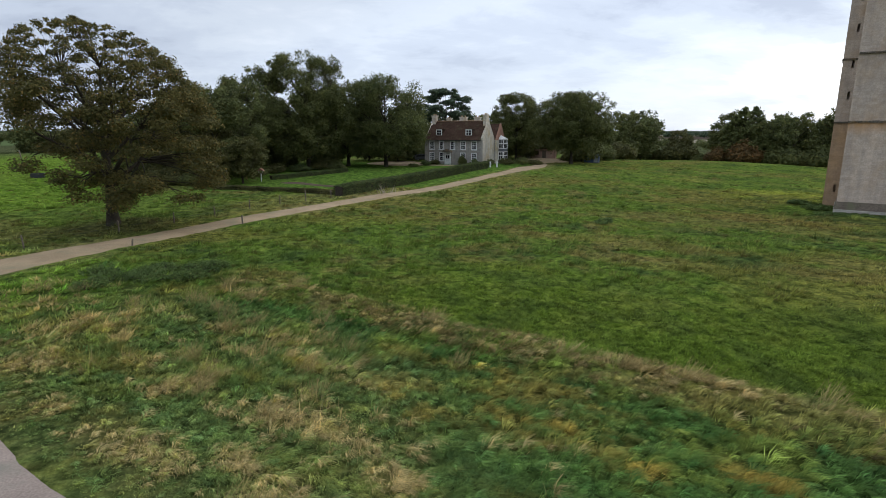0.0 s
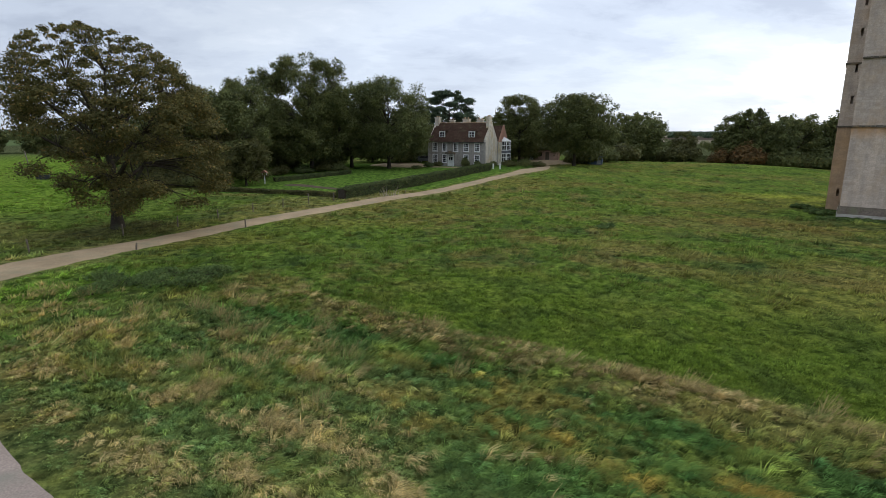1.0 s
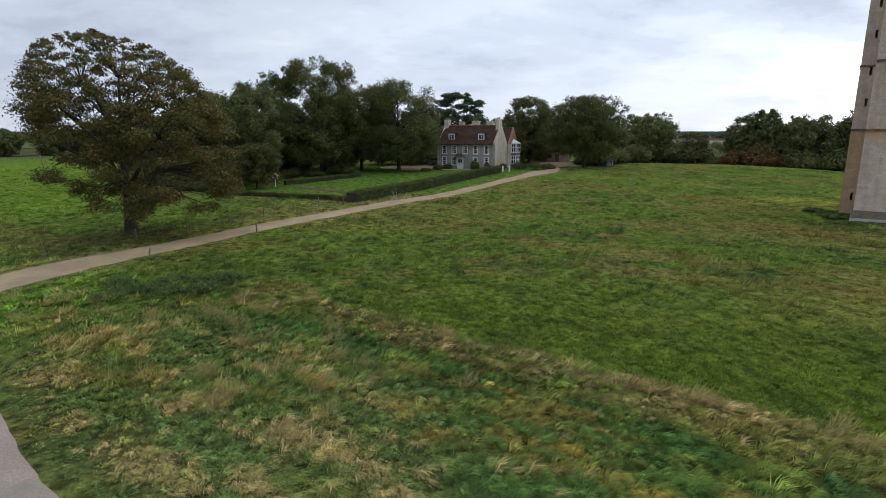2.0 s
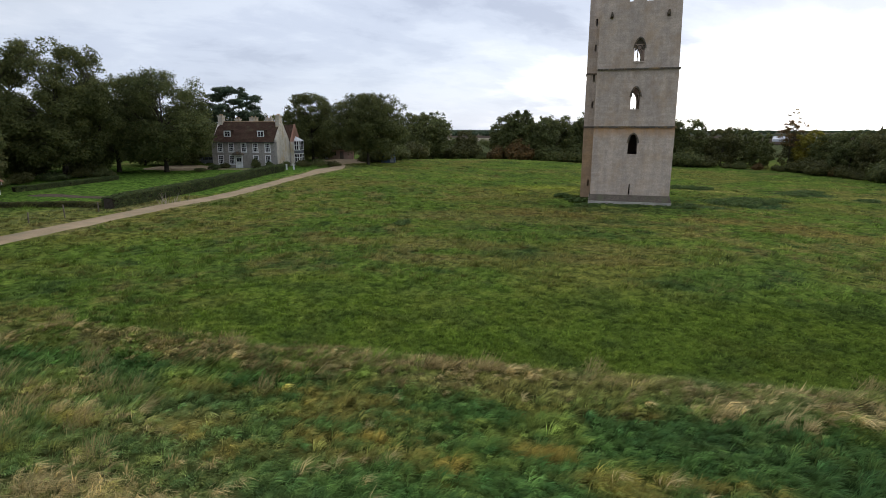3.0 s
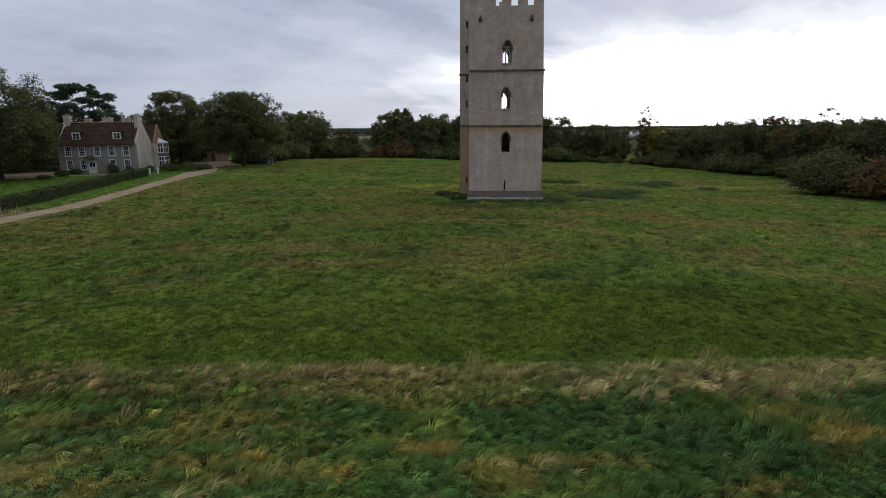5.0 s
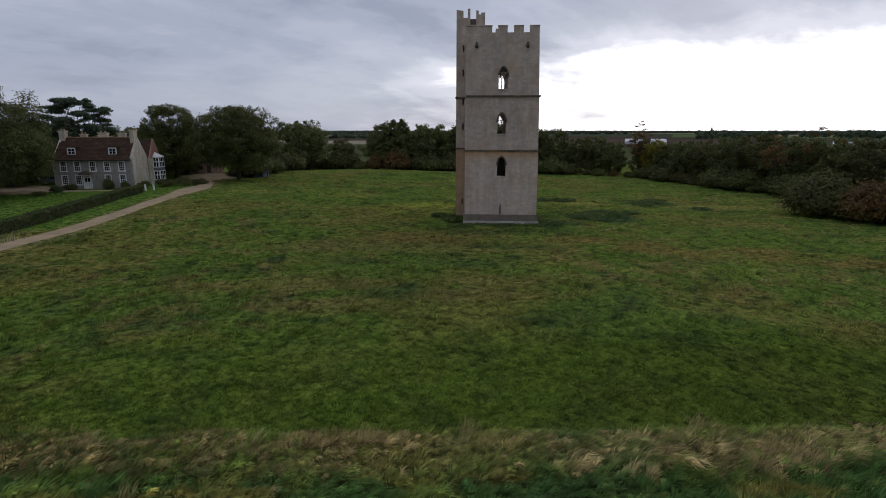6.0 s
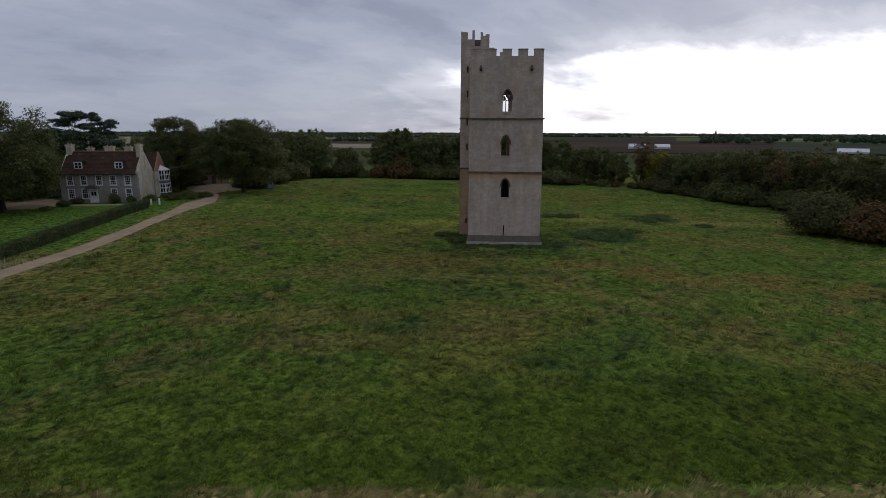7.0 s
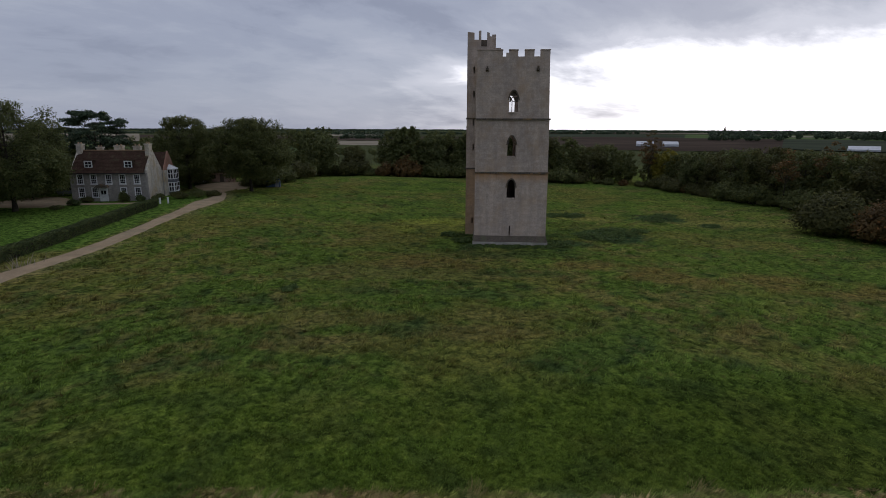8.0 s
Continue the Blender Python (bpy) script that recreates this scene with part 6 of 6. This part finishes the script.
# ---- the far fen: fields, tree lines, glasshouses and a spire ----
def far_field(name, d0, d1, a0, a1, mat, label, lift):
    """A flat field between two distances and two bearings from the walk."""
    v, f = [], []
    for i in range(25):
        a = radians(a0 + (a1 - a0) * i / 24)
        for k in range(9):
            d = d0 + (d1 - d0) * k / 8
            v.append((d * math.sin(a), d * math.cos(a), float(rise(d * math.sin(a), d * math.cos(a))) + lift))
    for i in range(24):
        f += [(9 * i + k, 9 * i + 9 + k, 9 * i + 10 + k, 9 * i + k + 1) for k in range(8)]
    return tagged(sheet(name, v, f, mat), label, "field", kind="structure")


PLOUGH = surface("ploughed_earth", (0.088, 0.066, 0.050), (0.058, 0.046, 0.036), 0.004, 0.02, 0.95)
STUBBLE = surface("pale_stubble", (0.30, 0.26, 0.19), (0.22, 0.19, 0.14), 0.005, 0.03, 0.95)
CROP = surface("young_crop", (0.12, 0.16, 0.065), (0.085, 0.115, 0.05), 0.004, 0.02, 0.95)
ROUGH = surface("far_rough_grass", (0.075, 0.085, 0.055), (0.05, 0.058, 0.04), 0.004, 0.02, 0.95)
for k, (d0, d1, a0, a1, m, lab) in enumerate(((330, 560, -70, 20, CROP, "green crop field"), (560, 760, 14, 34, STUBBLE, "pale stubble field"), (780, 1150, 6, 40, PLOUGH, "dark ploughed field"), (1180, 1500, 8, 30, STUBBLE, "distant stubble field"), (1500, 2100, 0, 44, ROUGH, "distant rough fields"), (420, 1050, 44, 66, PLOUGH, "wide dark ploughed fen field"), (1060, 1600, 40, 58, ROUGH, "distant dull green field"), (1000, 1700, 58, 80, CROP, "long pale green field"), (1720, 2600, 38, 85, PLOUGH, "far dark fields"), (2000, 2300, 48, 60, STUBBLE, "far pale stubble strip"), (1250, 1450, 63, 74, STUBBLE, "pale stubble field beyond the trees"), (2100, 2500, 66, 85, CROP, "far green fields"), (500, 980, 66, 90, ROUGH, "rough field beyond the wooded belt"), (600, 1300, -60, 6, STUBBLE, "pale field beyond the meadows"))):
    far_field("field", d0, d1, a0, a1, m, lab, 0.2 + 0.05 * k)


def far_wood(name, rows, label, mat, seed, per=30, leaf=0.32):
    """Lines of distant trees: rows of distance, bearing from, bearing to, height, width."""
    r = np.random.default_rng(seed)
    cs, ns = [], []
    for d, a0, a1, h, deep in rows:
        span = d * math.radians(abs(a1 - a0))
        n = int(span / (h * 0.3)) + 1
        for _ in range(n):
            a = math.radians(r.uniform(a0, a1))
            dd = d + r.uniform(-deep, deep)
            hh = h * r.uniform(0.55, 1.15)
            off = r.normal(size=(per, 3))
            off /= np.linalg.norm(off, axis=1, keepdims=True)
            c = np.array([dd * math.sin(a), dd * math.cos(a), hh * 0.5]) + off * [hh * 0.5, hh * 0.5, hh * 0.48] * r.uniform(0.6, 1, (per, 1))
            cs.append(c), ns.append(off + [0, 0, 0.4])
    c, n = np.concatenate(cs), np.concatenate(ns)
    v, f = leaf_mesh(r, c, n, 1.0)
    size = np.repeat(np.repeat([row[3] for row in rows], [sum(1 for _ in range(int(row[0] * math.radians(abs(row[2] - row[1])) / (row[3] * 0.3)) + 1)) * per for row in rows]), 3)
    mid = np.repeat(c, 3, 0)
    v = mid + (v - mid) * (size * leaf)[:, None]
    return tagged(sheet(name, v, f, mat), label, "woods", kind="stuff")


far_wood("far_woods", [(3600, -60, 92, 9, 300), (3100, -60, 92, 7, 200), (2300, 6, 30, 7, 60), (2250, 46, 62, 9, 60), (1650, 38, 54, 8, 20), (1900, 60, 92, 10, 60), (1400, -20, 40, 6, 30)], "dark tree lines on the flat horizon", LEAF_PINE, 41, 14, 0.5)
far_wood("near_woods", [(1010, 60, 74, 12, 30), (900, 71, 88, 13, 40), (800, 60, 66, 9, 20), (1150, 10, 24, 7, 12), (760, 24, 31, 8, 14)], "dark hedgerow trees among the fen fields", LEAF_PINE, 42, 60, 0.2)
far_wood("hedgerow_trees", [(420, 36, 44, 6, 12), (330, 44, 52, 6, 20), (520, -70, -20, 11, 20), (240, 60, 92, 7, 14), (300, 20, 36, 5, 10)], "dull green hedgerow trees beyond the pasture", LEAF_MID, 43, 260, 0.10)


def long_shed(x, y, turn, length, h, mat, label):
    t = thing("glasshouse", pose(x, y, 0, 0, 0, turn), label, "glasshouse", "far glasshouses")
    part("wall", boxes((-length / 2, length / 2, 0, 14, 0, h)), mat, t)
    bm = bmesh.new()
    prism(bm, [(0, h + 0.003), (14, h + 0.003), (7, h + 2.2)], -length / 2, length / 2)
    bm.transform(Matrix(((0, 1, 0, 0), (1, 0, 0, 0), (0, 0, 1, 0), (0, 0, 0, 1))))
    part("roof", bm, mat, t)


PALE = surface("pale_sheeting", (0.62, 0.63, 0.65), (0.48, 0.49, 0.51), 0.05, 0.6, 0.6)
for d, a, length, h, turn, lab in ((500, 54.6, 14, 1.8, -52, "long white polythene glasshouse among the trees"), (500, 56.9, 12, 1.8, -52, "white polythene glasshouse among the trees"), (470, 71.8, 18, 1.1, -70, "long pale shed roof beyond the wood"), (480, 75.8, 9, 5.0, -70, "tall pale barn end beyond the wood")):
    long_shed(d * math.sin(radians(a)), d * math.cos(radians(a)), turn, length, h, PALE, lab)
t = thing("church", pose(2350 * math.sin(radians(61.3)), 2350 * math.cos(radians(61.3)), 0), "church tower with a spire on the horizon", "church")
part("tower", boxes((-3, 3, -3, 3, 0, 13)), STONE_DARK, t)
bm = bmesh.new()
v = [bm.verts.new(p) for p in ((-2.5, -2.5, 13.01), (2.5, -2.5, 13.01), (2.5, 2.5, 13.01), (-2.5, 2.5, 13.01), (0, 0, 27))]
for f in ((0, 1, 4), (1, 2, 4), (2, 3, 4), (3, 0, 4)):
    bm.faces.new([v[i] for i in f])
part("spire", bm, STONE_DARK, t)
